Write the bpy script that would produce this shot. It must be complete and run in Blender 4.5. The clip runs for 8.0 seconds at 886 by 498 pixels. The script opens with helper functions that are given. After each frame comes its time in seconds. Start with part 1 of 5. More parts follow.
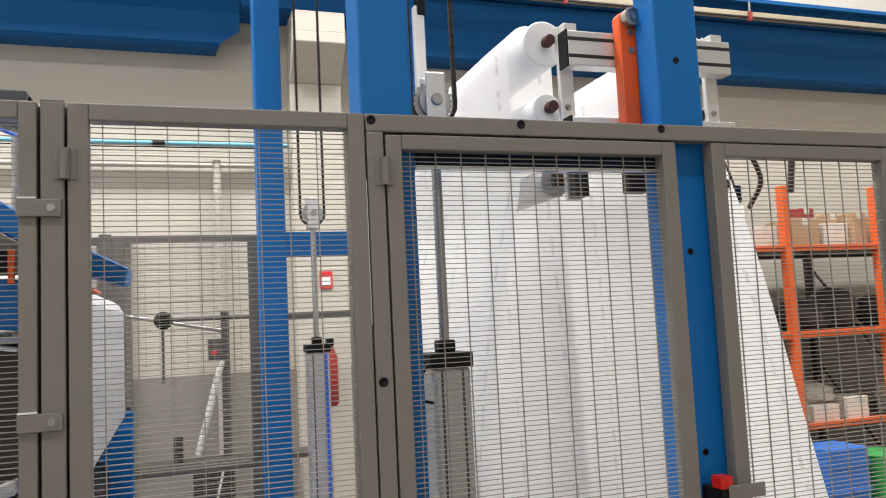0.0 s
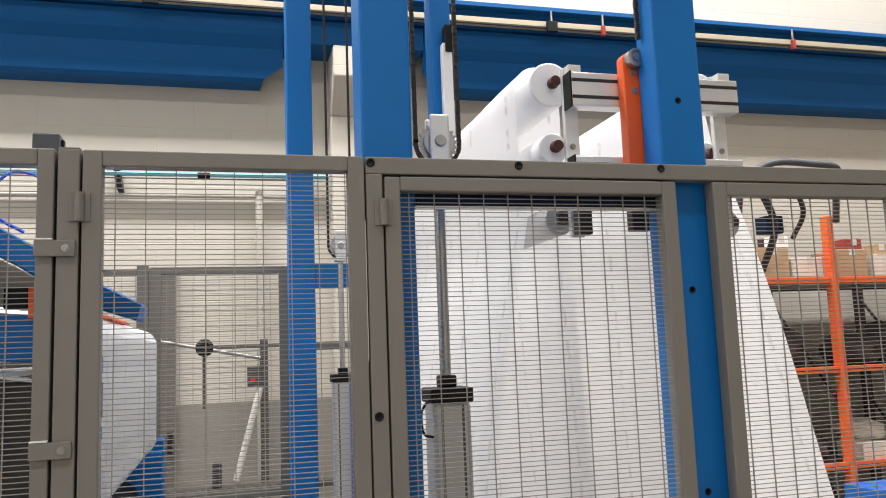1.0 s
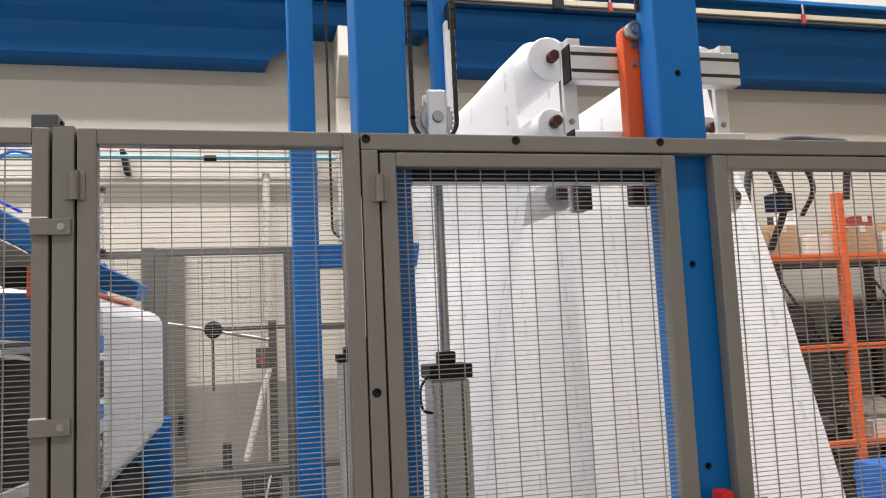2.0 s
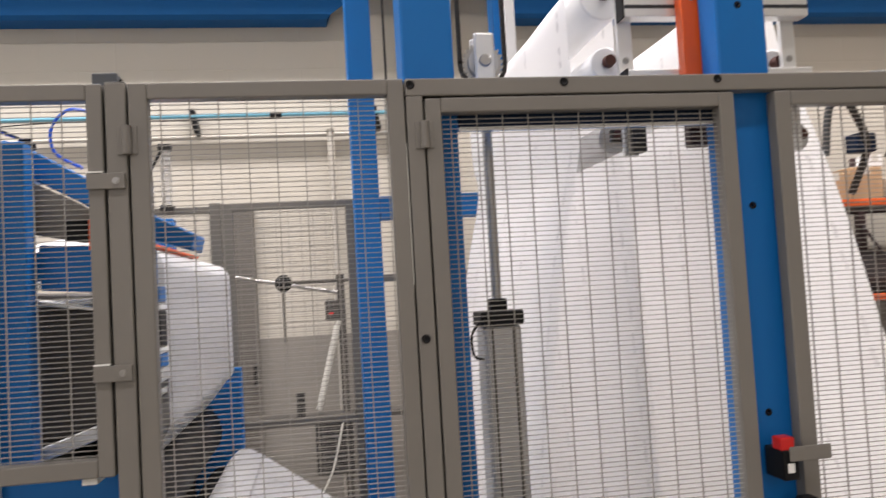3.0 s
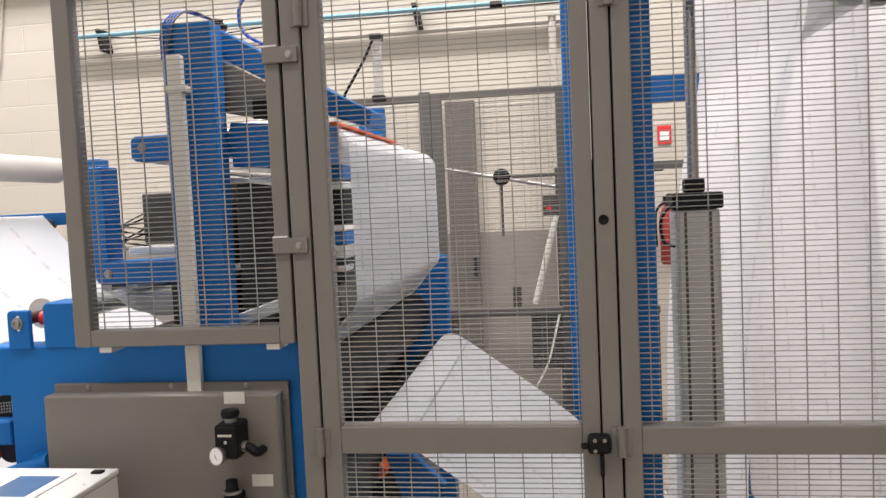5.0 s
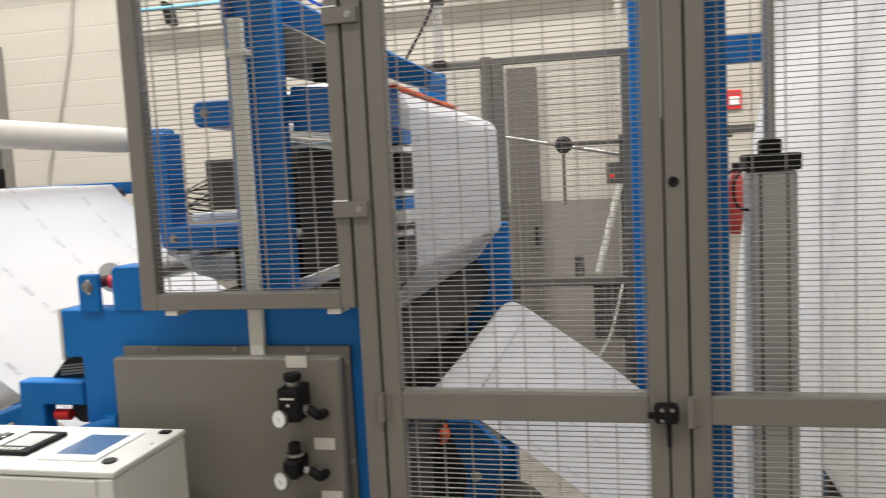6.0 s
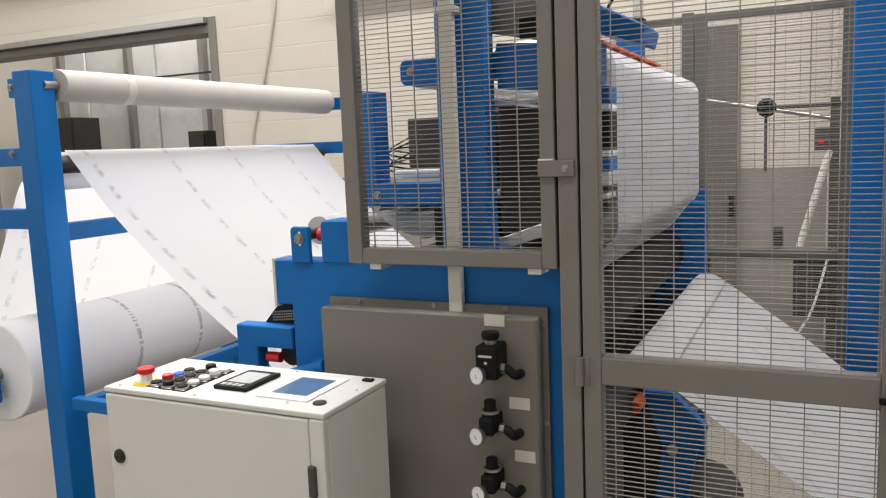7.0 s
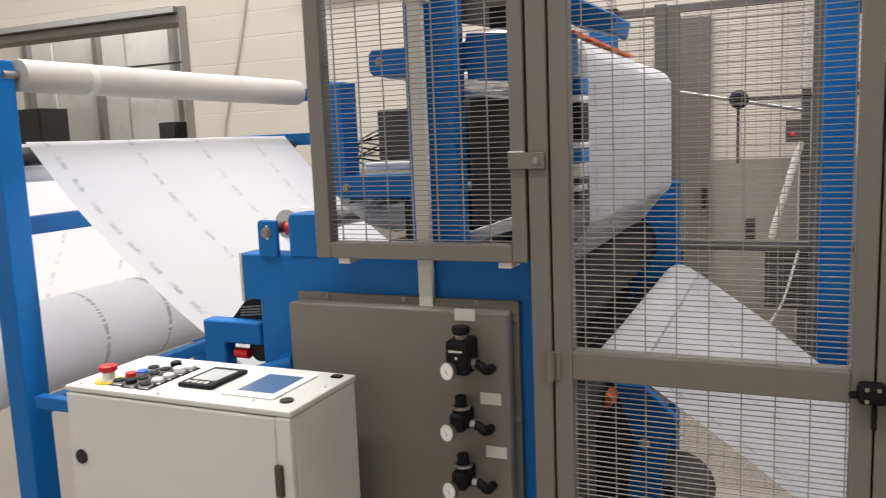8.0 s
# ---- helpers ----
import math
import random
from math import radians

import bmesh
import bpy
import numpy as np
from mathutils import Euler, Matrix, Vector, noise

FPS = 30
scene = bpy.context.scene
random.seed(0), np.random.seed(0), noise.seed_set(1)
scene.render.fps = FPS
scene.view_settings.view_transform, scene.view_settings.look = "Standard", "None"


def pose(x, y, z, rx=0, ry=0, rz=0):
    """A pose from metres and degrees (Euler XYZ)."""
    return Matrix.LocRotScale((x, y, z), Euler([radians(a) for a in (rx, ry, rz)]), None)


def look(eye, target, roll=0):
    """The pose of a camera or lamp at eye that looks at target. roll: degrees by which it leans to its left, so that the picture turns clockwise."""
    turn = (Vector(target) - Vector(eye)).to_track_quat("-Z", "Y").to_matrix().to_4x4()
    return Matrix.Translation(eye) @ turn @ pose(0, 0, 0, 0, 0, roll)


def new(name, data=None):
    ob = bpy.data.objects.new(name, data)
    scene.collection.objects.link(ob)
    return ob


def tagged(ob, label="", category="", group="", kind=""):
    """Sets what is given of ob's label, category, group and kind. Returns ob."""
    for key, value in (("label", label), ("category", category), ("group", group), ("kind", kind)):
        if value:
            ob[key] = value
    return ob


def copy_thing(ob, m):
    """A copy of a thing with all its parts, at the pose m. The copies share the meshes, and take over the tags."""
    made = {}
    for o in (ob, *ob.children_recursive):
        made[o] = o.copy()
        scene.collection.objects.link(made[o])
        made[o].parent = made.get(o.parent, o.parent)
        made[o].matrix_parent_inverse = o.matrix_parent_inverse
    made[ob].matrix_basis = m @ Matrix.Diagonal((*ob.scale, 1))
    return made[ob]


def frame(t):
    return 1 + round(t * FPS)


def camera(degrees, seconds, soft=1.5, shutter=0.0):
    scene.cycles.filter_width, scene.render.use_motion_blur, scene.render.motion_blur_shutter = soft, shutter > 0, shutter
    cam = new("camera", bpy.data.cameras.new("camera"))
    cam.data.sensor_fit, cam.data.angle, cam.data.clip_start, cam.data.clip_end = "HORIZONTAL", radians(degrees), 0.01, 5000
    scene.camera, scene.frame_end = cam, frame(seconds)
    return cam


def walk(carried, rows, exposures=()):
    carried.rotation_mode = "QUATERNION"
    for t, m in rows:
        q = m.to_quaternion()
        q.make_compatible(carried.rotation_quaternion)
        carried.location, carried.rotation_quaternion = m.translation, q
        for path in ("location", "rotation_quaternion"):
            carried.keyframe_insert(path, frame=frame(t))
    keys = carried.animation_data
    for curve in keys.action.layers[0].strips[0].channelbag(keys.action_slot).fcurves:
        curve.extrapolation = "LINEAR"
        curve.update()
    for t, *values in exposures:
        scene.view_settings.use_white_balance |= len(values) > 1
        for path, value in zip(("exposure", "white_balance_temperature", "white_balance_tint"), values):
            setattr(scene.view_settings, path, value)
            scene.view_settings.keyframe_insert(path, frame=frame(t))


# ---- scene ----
cam = camera(58.4, 8.0, soft=1.05, shutter=0.5)
PATH = [
    (0, (-0.34, -1.373, 1.605), (0.3, 0.513, 1.78), -2.8),
    (0.5, (-0.285, -1.438, 1.611), (0.258, 0.477, 1.799), -2.1),
    (1, (-0.255, -1.446, 1.618), (0.262, 0.47, 1.866), -2.2),
    (1.5, (-0.258, -1.441, 1.616), (0.249, 0.479, 1.855), -2.3),
    (1.7, (-0.247, -1.446, 1.612), (0.255, 0.477, 1.837), -2.4),
    (3, (-0.182, -1.445, 1.591), (0.127, 0.528, 1.688), -3.3),
    (3.5, (-0.149, -1.427, 1.584), (-0.025, 0.569, 1.59), -3.4),
    (4, (-0.128, -1.396, 1.572), (-0.07, 0.603, 1.558), -4.1),
    (4.5, (-0.09, -1.367, 1.564), (-0.242, 0.625, 1.488), -3.0),
    (4.7, (-0.075, -1.362, 1.555), (-0.302, 0.623, 1.466), -2.7),
    (5.8, (-0.071, -1.323, 1.529), (-0.45, 0.63, 1.325), -3.0),
    (6, (-0.08, -1.325, 1.529), (-0.52, 0.617, 1.342), -2.9),
    (6.5, (-0.113, -1.324, 1.521), (-0.787, 0.548, 1.323), -2.5),
    (7, (-0.134, -1.32, 1.519), (-0.988, 0.471, 1.266), -2.3),
    (7.5, (-0.138, -1.31, 1.519), (-0.992, 0.477, 1.242), -2.2),
    (8, (-0.133, -1.293, 1.519), (-0.932, 0.519, 1.243), -2.3),
]
walk(cam, [(t, look(eye, target, roll)) for t, eye, target, roll in PATH], exposures=[(0.0, 0.06, 6400, 10), (1.7, 0.02, 6350, 12), (3.0, 0.06, 6520, 15), (4.5, 0.18, 6550, 16), (6.2, 0.0, 6450, 9), (7.0, -0.08, 6450, 11), (8.0, -0.08, 6450, 12)])

# ---- world and lights: an indoor hall lit by rows of ceiling lamps ----
world = bpy.data.worlds.new("world")
scene.world = world
world.use_nodes = True
world.node_tree.nodes["Background"].inputs[0].default_value = (0.95, 0.97, 1.0, 1)
world.node_tree.nodes["Background"].inputs[1].default_value = 0.25


def area(name, x, y, z, sx, sy, power, colour=(1, 0.975, 0.955), target=None):
    data = bpy.data.lights.new(name, "AREA")
    data.shape, data.size, data.size_y = "RECTANGLE", sx, sy
    data.energy, data.color = power, colour
    ob = new(name, data)
    ob.matrix_world = look((x, y, z), target if target else (x, y, 0))
    return ob


CEIL = 7.6
LAMPS = [(-5.0, -3.0), (-1.0, -3.2), (3.0, -3.0), (-5.4, 2.0), (-2.4, 2.0), (0.7, 2.0), (3.8, 2.0), (6.6, 2.0)]
POWERS = [110, 105, 90, 285, 300, 300, 295, 120]
for (lx, ly), power in zip(LAMPS, POWERS):
    area("ceiling_lamp_light", lx, ly, CEIL - 0.14, 2.6, 0.5, power)
area("inner_room_light", -6.4, 5.0, 5.2, 2.6, 0.5, 290)
# added fill lamps behind the camera, set in unseen window openings
area("south_fill_light", -3.0, -6.98, 3.4, 9.0, 2.4, 60, (1, 0.985, 0.97), (-3.0, 0, 2.6))
area("west_fill_light", -9.98, -2.4, 3.4, 6.0, 2.4, 100, (1, 0.985, 0.97), (0, -2.4, 2.6))


# ---- materials ----
def mat(name, base, rough=0.5, metal=0.0, vary=0.08, scale=6.0, bump=0.0, bscale=300.0, dirt=0.0, dirtcol=(0.1, 0.09, 0.08), spec=0.5):
    m = bpy.data.materials.new(name)
    m.use_nodes = True
    nt = m.node_tree
    n, l = nt.nodes, nt.links
    bs = n["Principled BSDF"]
    bs.inputs["Metallic"].default_value = metal
    bs.inputs["Specular IOR Level"].default_value = spec
    tc = n.new("ShaderNodeTexCoord")
    no = n.new("ShaderNodeTexNoise")
    no.inputs["Scale"].default_value, no.inputs["Detail"].default_value = scale, 8
    l.new(tc.outputs["Object"], no.inputs["Vector"])
    mix = n.new("ShaderNodeMix")
    mix.data_type = "RGBA"
    mix.inputs["A"].default_value = (*[c * (1 - vary) for c in base], 1)
    mix.inputs["B"].default_value = (*[min(1, c * (1 + vary)) for c in base], 1)
    l.new(no.outputs["Fac"], mix.inputs["Factor"])
    out = mix.outputs["Result"]
    if dirt:
        n2 = n.new("ShaderNodeTexNoise")
        n2.inputs["Scale"].default_value, n2.inputs["Detail"].default_value = scale * 2.3, 10
        l.new(tc.outputs["Object"], n2.inputs["Vector"])
        ramp = n.new("ShaderNodeMapRange")
        ramp.inputs["From Min"].default_value, ramp.inputs["From Max"].default_value = 0.52, 0.78
        ramp.inputs["To Max"].default_value = dirt
        l.new(n2.outputs["Fac"], ramp.inputs["Value"])
        m2 = n.new("ShaderNodeMix")
        m2.data_type = "RGBA"
        m2.inputs["B"].default_value = (*dirtcol, 1)
        l.new(ramp.outputs["Result"], m2.inputs["Factor"])
        l.new(out, m2.inputs["A"])
        out = m2.outputs["Result"]
    l.new(out, bs.inputs["Base Color"])
    rr = n.new("ShaderNodeMapRange")
    rr.inputs["To Min"].default_value, rr.inputs["To Max"].default_value = max(0.02, rough - 0.1), min(1, rough + 0.1)
    l.new(no.outputs["Fac"], rr.inputs["Value"])
    l.new(rr.outputs["Result"], bs.inputs["Roughness"])
    if bump:
        nb = n.new("ShaderNodeTexNoise")
        nb.inputs["Scale"].default_value, nb.inputs["Detail"].default_value = bscale, 3
        l.new(tc.outputs["Object"], nb.inputs["Vector"])
        b = n.new("ShaderNodeBump")
        b.inputs["Strength"].default_value, b.inputs["Distance"].default_value = bump, 0.001
        l.new(nb.outputs["Fac"], b.inputs["Height"])
        l.new(b.outputs["Normal"], bs.inputs["Normal"])
    return m


def paper_mat(name, marks=True):
    """White paper with rows of faint grey printed marks; u runs across the web and v along it, in metres."""
    m = mat(name, (0.86, 0.86, 0.87), 0.75, vary=0.02, scale=3, bump=0.05, bscale=60, spec=0.25)
    nt = m.node_tree
    n, l = nt.nodes, nt.links
    bs = n["Principled BSDF"]
    if marks:
        uv = n.new("ShaderNodeUVMap")
        sep = n.new("ShaderNodeSeparateXYZ")
        l.new(uv.outputs["UV"], sep.inputs["Vector"])

        def op(kind, a, b=None):
            q = n.new("ShaderNodeMath")
            q.operation = kind
            for i, v in enumerate((a, b)):
                if v is None:
                    continue
                if isinstance(v, (int, float)):
                    q.inputs[i].default_value = v
                else:
                    l.new(v, q.inputs[i])
            return q.outputs[0]

        u = op("FRACT", op("DIVIDE", op("ADD", sep.outputs["X"], 0.09), 0.31))
        line = op("LESS_THAN", op("ABSOLUTE", op("SUBTRACT", u, 0.5)), 0.03)
        cell = op("FRACT", op("DIVIDE", sep.outputs["Y"], 0.085))
        dash = op("LESS_THAN", op("ABSOLUTE", op("SUBTRACT", cell, 0.5)), 0.3)
        nz = n.new("ShaderNodeTexNoise")
        nz.inputs["Scale"].default_value, nz.inputs["Detail"].default_value = 55, 4
        l.new(uv.outputs["UV"], nz.inputs["Vector"])
        soft = n.new("ShaderNodeMapRange")
        soft.inputs["From Min"].default_value, soft.inputs["From Max"].default_value = 0.38, 0.62
        soft.inputs["To Max"].default_value = 0.85
        l.new(nz.outputs["Fac"], soft.inputs["Value"])
        fac = op("MULTIPLY", op("MULTIPLY", line, dash), soft.outputs["Result"])
        old = bs.inputs["Base Color"].links[0].from_socket
        mx = n.new("ShaderNodeMix")
        mx.data_type = "RGBA"
        mx.inputs["B"].default_value = (0.24, 0.24, 0.26, 1)
        l.new(fac, mx.inputs["Factor"])
        l.new(old, mx.inputs["A"])
        l.new(mx.outputs["Result"], bs.inputs["Base Color"])
    if not marks:
        return m
    # thin paper lets a little light through
    tr = n.new("ShaderNodeBsdfTranslucent")
    tr.inputs["Color"].default_value = (0.97, 0.96, 0.96, 1)
    ms = n.new("ShaderNodeMixShader")
    ms.inputs["Fac"].default_value = 0.6
    out = n["Material Output"]
    l.new(bs.outputs[0], ms.inputs[1])
    l.new(tr.outputs[0], ms.inputs[2])
    l.new(ms.outputs[0], out.inputs["Surface"])
    return m


FENCE = mat("fence_grey_paint", (0.185, 0.172, 0.153), 0.45, vary=0.07, scale=4, bump=0.12, bscale=500, dirt=0.12)
WIRE = mat("grey_coated_wire", (0.28, 0.265, 0.24), 0.4, 0.0, vary=0.1, scale=20)
BLUE = mat("blue_machine_paint", (0.001, 0.13, 0.41), 0.45, spec=0.3, vary=0.07, scale=3, bump=0.15, bscale=350, dirt=0.1, dirtcol=(0.02, 0.06, 0.16))
BEAMBLUE = mat("blue_beam_paint", (0.002, 0.08, 0.25), 0.7, spec=0.25, vary=0.1, scale=1.2, bump=0.1, dirt=0.15, dirtcol=(0.02, 0.06, 0.15))
ORANGE = mat("orange_paint", (0.75, 0.1, 0.012), 0.4, vary=0.08, bump=0.1, dirt=0.15)
RACK = mat("rack_orange_paint", (0.75, 0.12, 0.02), 0.5, vary=0.1, dirt=0.2)
PAPER = paper_mat("printed_paper")
PLAIN = paper_mat("wrapped_paper", False)
WRAP = mat("old_paper_wrapping", (0.47, 0.445, 0.41), 0.65, vary=0.08, scale=9, bump=0.5, bscale=26)
ALU = mat("brushed_aluminium", (0.68, 0.68, 0.67), 0.35, 0.55, vary=0.06, scale=30, bump=0.05)
ALUD = mat("anodised_cylinder", (0.45, 0.45, 0.45), 0.4, 0.5, vary=0.08, scale=12)
STEEL = mat("zinc_plated_steel", (0.38, 0.37, 0.355), 0.35, 0.9, vary=0.08, scale=20)
DARK = mat("dark_steel", (0.03, 0.028, 0.027), 0.5, 0.3, vary=0.2, scale=10, dirt=0.2)
BLACK = mat("black_plastic", (0.006, 0.006, 0.007), 0.5, spec=0.2, vary=0.2, scale=20)
SLOT = mat("slot_shadow_black", (0.02, 0.02, 0.02), 0.8, vary=0.1)
RUST = mat("oiled_shaft_brown", (0.07, 0.025, 0.02), 0.4, 0.4, vary=0.2, scale=30)
GREYBOX = mat("grey_enclosure_paint", (0.17, 0.156, 0.135), 0.5, vary=0.05, scale=3, bump=0.15, bscale=400, dirt=0.08)
DESK = mat("cream_textured_paint", (0.66, 0.66, 0.625), 0.5, vary=0.03, scale=4, bump=0.2, bscale=600)
PANELW = mat("white_panel_film", (0.82, 0.82, 0.8), 0.45, vary=0.02)
STRUT = mat("pale_grey_profile", (0.58, 0.57, 0.52), 0.45, vary=0.06, scale=10)
UNITG = mat("warm_grey_steel", (0.075, 0.068, 0.06), 0.45, 0.3, vary=0.12, scale=8, dirt=0.2)
RED = mat("red_plastic", (0.55, 0.012, 0.01), 0.35, vary=0.05)
EXRED = mat("dull_red_enamel", (0.26, 0.025, 0.022), 0.45, vary=0.08)
# paint of the hose joint, and the shade laid on the front beam
NAVY = mat("navy_paint_and_beam_shade", (0.004, 0.014, 0.04), 0.6, spec=0.2, vary=0.1)
DOORG = mat("brown_grey_door_paint", (0.11, 0.098, 0.085), 0.5, vary=0.06, scale=3, bump=0.1)
PIPEC = mat("cream_overpainted_conduit", (0.44, 0.41, 0.36), 0.6, vary=0.05, scale=4)
YELLOW = mat("yellow_plastic", (0.75, 0.6, 0.03), 0.4, vary=0.05)
BUTBLUE = mat("blue_plastic", (0.01, 0.1, 0.6), 0.35, vary=0.05)
BUTWHITE = mat("white_plastic", (0.8, 0.8, 0.8), 0.35, vary=0.03)
CYAN = mat("light_blue_pipe_paint", (0.16, 0.42, 0.55), 0.4, vary=0.06)
CARD = mat("cardboard", (0.42, 0.28, 0.16), 0.85, vary=0.12, scale=7, bump=0.1, dirt=0.15)
CREAMBOX = mat("light_packaging", (0.66, 0.6, 0.52), 0.6, vary=0.1, scale=14, dirt=0.3, dirtcol=(0.3, 0.12, 0.1))
MAROON = mat("maroon_paint_and_shade", (0.045, 0.022, 0.025), 0.55, vary=0.2)
BAG = mat("black_sacks", (0.05, 0.042, 0.045), 0.6, vary=0.3, scale=9)
HOSE = mat("grey_rubber", (0.06, 0.065, 0.07), 0.55, vary=0.15)
SIGNRED = mat("sign_red", (0.62, 0.03, 0.03), 0.5, vary=0.05)
SCREEN = mat("screen_glass", (0.1, 0.17, 0.3), 0.12, vary=0.25, scale=9)
LCD = mat("display_green_grey", (0.5, 0.52, 0.5), 0.3, vary=0.1)
CORE = mat("roll_core_card", (0.55, 0.43, 0.27), 0.85, vary=0.12, scale=18)
CRATE = mat("blue_crate_plastic", (0.02, 0.14, 0.5), 0.45, vary=0.06)
GREEN = mat("green_plastic", (0.03, 0.3, 0.06), 0.5, vary=0.1)
DADO = mat("grey_dado_paint", (0.235, 0.215, 0.19), 0.6, vary=0.06, scale=1.5, bump=0.1, dirt=0.12)
FLOOR = mat("worn_concrete", (0.2, 0.18, 0.155), 0.5, vary=0.2, scale=1.2, bump=0.3, bscale=90, dirt=0.4, dirtcol=(0.16, 0.13, 0.1))
CEILM = mat("ceiling_white", (0.75, 0.74, 0.71), 0.8, vary=0.04, scale=1)
TAN = mat("tan_rail", (0.4, 0.35, 0.25), 0.5, 0.2, vary=0.08, scale=3)
PARTITION = mat("pale_grey_sheet", (0.5, 0.5, 0.48), 0.5, vary=0.14, scale=2.2, dirt=0.2)
LAMPM = bpy.data.materials.new("lamp_diffuser")
LAMPM.use_nodes = True
LAMPM.node_tree.nodes["Principled BSDF"].inputs["Emission Color"].default_value = (1, 0.97, 0.92, 1)
LAMPM.node_tree.nodes["Principled BSDF"].inputs["Emission Strength"].default_value = 3.0
CLEAR = bpy.data.materials.new("clear_cylinder_plastic")
CLEAR.use_nodes = True
CLEAR.node_tree.nodes["Principled BSDF"].inputs["Transmission Weight"].default_value = 0.8
CLEAR.node_tree.nodes["Principled BSDF"].inputs["Roughness"].default_value = 0.15


def wall_mat():
    """Cream painted wall of long blocks: courses with fine joints."""
    m = mat("cream_block_wall", (0.5, 0.465, 0.4), 0.75, vary=0.05, scale=0.9, bump=0.15, bscale=120, dirt=0.06, dirtcol=(0.45, 0.4, 0.32))
    n, l = m.node_tree.nodes, m.node_tree.links
    bs = n["Principled BSDF"]
    tc = n.new("ShaderNodeTexCoord")
    mp = n.new("ShaderNodeMapping")
    mp.inputs["Rotation"].default_value = (radians(90), 0, 0)
    l.new(tc.outputs["Object"], mp.inputs["Vector"])
    br = n.new("ShaderNodeTexBrick")
    br.inputs["Scale"].default_value = 1.0
    br.inputs["Brick Width"].default_value, br.inputs["Row Height"].default_value = 0.5, 0.2
    br.inputs["Mortar Size"].default_value, br.inputs["Mortar Smooth"].default_value = 0.006, 0.6
    l.new(mp.outputs["Vector"], br.inputs["Vector"])
    bump = n.new("ShaderNodeBump")
    bump.inputs["Strength"].default_value, bump.inputs["Distance"].default_value = 0.35, 0.004
    bump.invert = True
    l.new(br.outputs["Fac"], bump.inputs["Height"])
    l.new(bump.outputs["Normal"], bs.inputs["Normal"])
    return m


WALL = wall_mat()


# ---- builders ----
def linked(name, bm, material, parent=None, label="", smooth=False):
    me = bpy.data.meshes.new(name)
    bm.normal_update()
    bm.to_mesh(me)
    bm.free()
    if smooth:
        for p in me.polygons:
            p.use_smooth = True
    me.materials.append(material)
    ob = new(name, me)
    if parent is not None:
        ob.parent = parent
        ob.matrix_parent_inverse = Matrix.Translation(parent.location).inverted()
    return tagged(ob, label)


def part(name, bm, material, parent, label="", smooth=False):
    return linked(name, bm, material, parent, label, smooth)


def thing(name, at, label, category, group="", kind=""):
    ob = new(name)
    ob.empty_display_size = 0.05
    ob.location = at
    return tagged(ob, label, category, group, kind)


def add_box(bm, x0, x1, y0, y1, z0, z1, bev=0.0):
    m = Matrix.LocRotScale(((x0 + x1) / 2, (y0 + y1) / 2, (z0 + z1) / 2), None, (abs(x1 - x0), abs(y1 - y0), abs(z1 - z0)))
    r = bmesh.ops.create_cube(bm, size=1, matrix=m)
    if bev:
        es = list({e for v in r["verts"] for e in v.link_edges})
        bmesh.ops.bevel(bm, geom=es, offset=bev, segments=2, affect="EDGES", profile=0.5)


def add_cyl(bm, p0, p1, r, seg=20, r2=None):
    p0, p1 = Vector(p0), Vector(p1)
    d = p1 - p0
    m = Matrix.Translation((p0 + p1) / 2) @ d.to_track_quat("Z", "Y").to_matrix().to_4x4()
    bmesh.ops.create_cone(bm, cap_ends=True, segments=seg, radius1=r, radius2=r if r2 is None else r2, depth=d.length, matrix=m)


def box(parent, name, x0, x1, y0, y1, z0, z1, m, bev=0.002, label=""):
    bm = bmesh.new()
    add_box(bm, x0, x1, y0, y1, z0, z1, bev)
    return part(name, bm, m, parent, label)


def flat_ends(ob):
    """Round sides smooth, flat faces flat."""
    for p in ob.data.polygons:
        p.use_smooth = len(p.vertices) == 4
    ob.data.set_sharp_from_angle(angle=radians(40))
    return ob


def cyl(parent, name, p0, p1, r, m, seg=22, label="", r2=None):
    bm = bmesh.new()
    add_cyl(bm, p0, p1, r, seg, r2)
    return flat_ends(part(name, bm, m, parent, label))


def lathe(parent, name, centre, axis, rings, m, seg=24, label=""):
    """A turned part: rings of (distance along the axis, radius)."""
    bm = bmesh.new()
    q = Vector(axis).to_track_quat("Z", "Y").to_matrix()
    loops = []
    for d, r in rings:
        loops.append([bm.verts.new(Vector(centre) + q @ Vector((max(r, 1e-4) * math.cos(a), max(r, 1e-4) * math.sin(a), d)))
                      for a in (2 * math.pi * i / seg for i in range(seg))])
    for a, b in zip(loops, loops[1:]):
        for i in range(seg):
            bm.faces.new((a[i], a[(i + 1) % seg], b[(i + 1) % seg], b[i]))
    bm.faces.new(loops[0][::-1])
    bm.faces.new(loops[-1])
    bmesh.ops.recalc_face_normals(bm, faces=bm.faces)
    return flat_ends(part(name, bm, m, parent, label))


def smooth_path(pts, sub=6):
    pts = [Vector(p) for p in pts]
    if len(pts) < 3 or sub < 2:
        return pts
    ext = [2 * pts[0] - pts[1]] + pts + [2 * pts[-1] - pts[-2]]
    out = []
    for i in range(1, len(ext) - 2):
        a, b, c, d = ext[i - 1:i + 3]
        for k in range(sub):
            t = k / sub
            out.append(0.5 * ((2 * b) + (c - a) * t + (2 * a - 5 * b + 4 * c - d) * t * t + (3 * b - a - 3 * c + d) * t ** 3))
    return out + [pts[-1]]


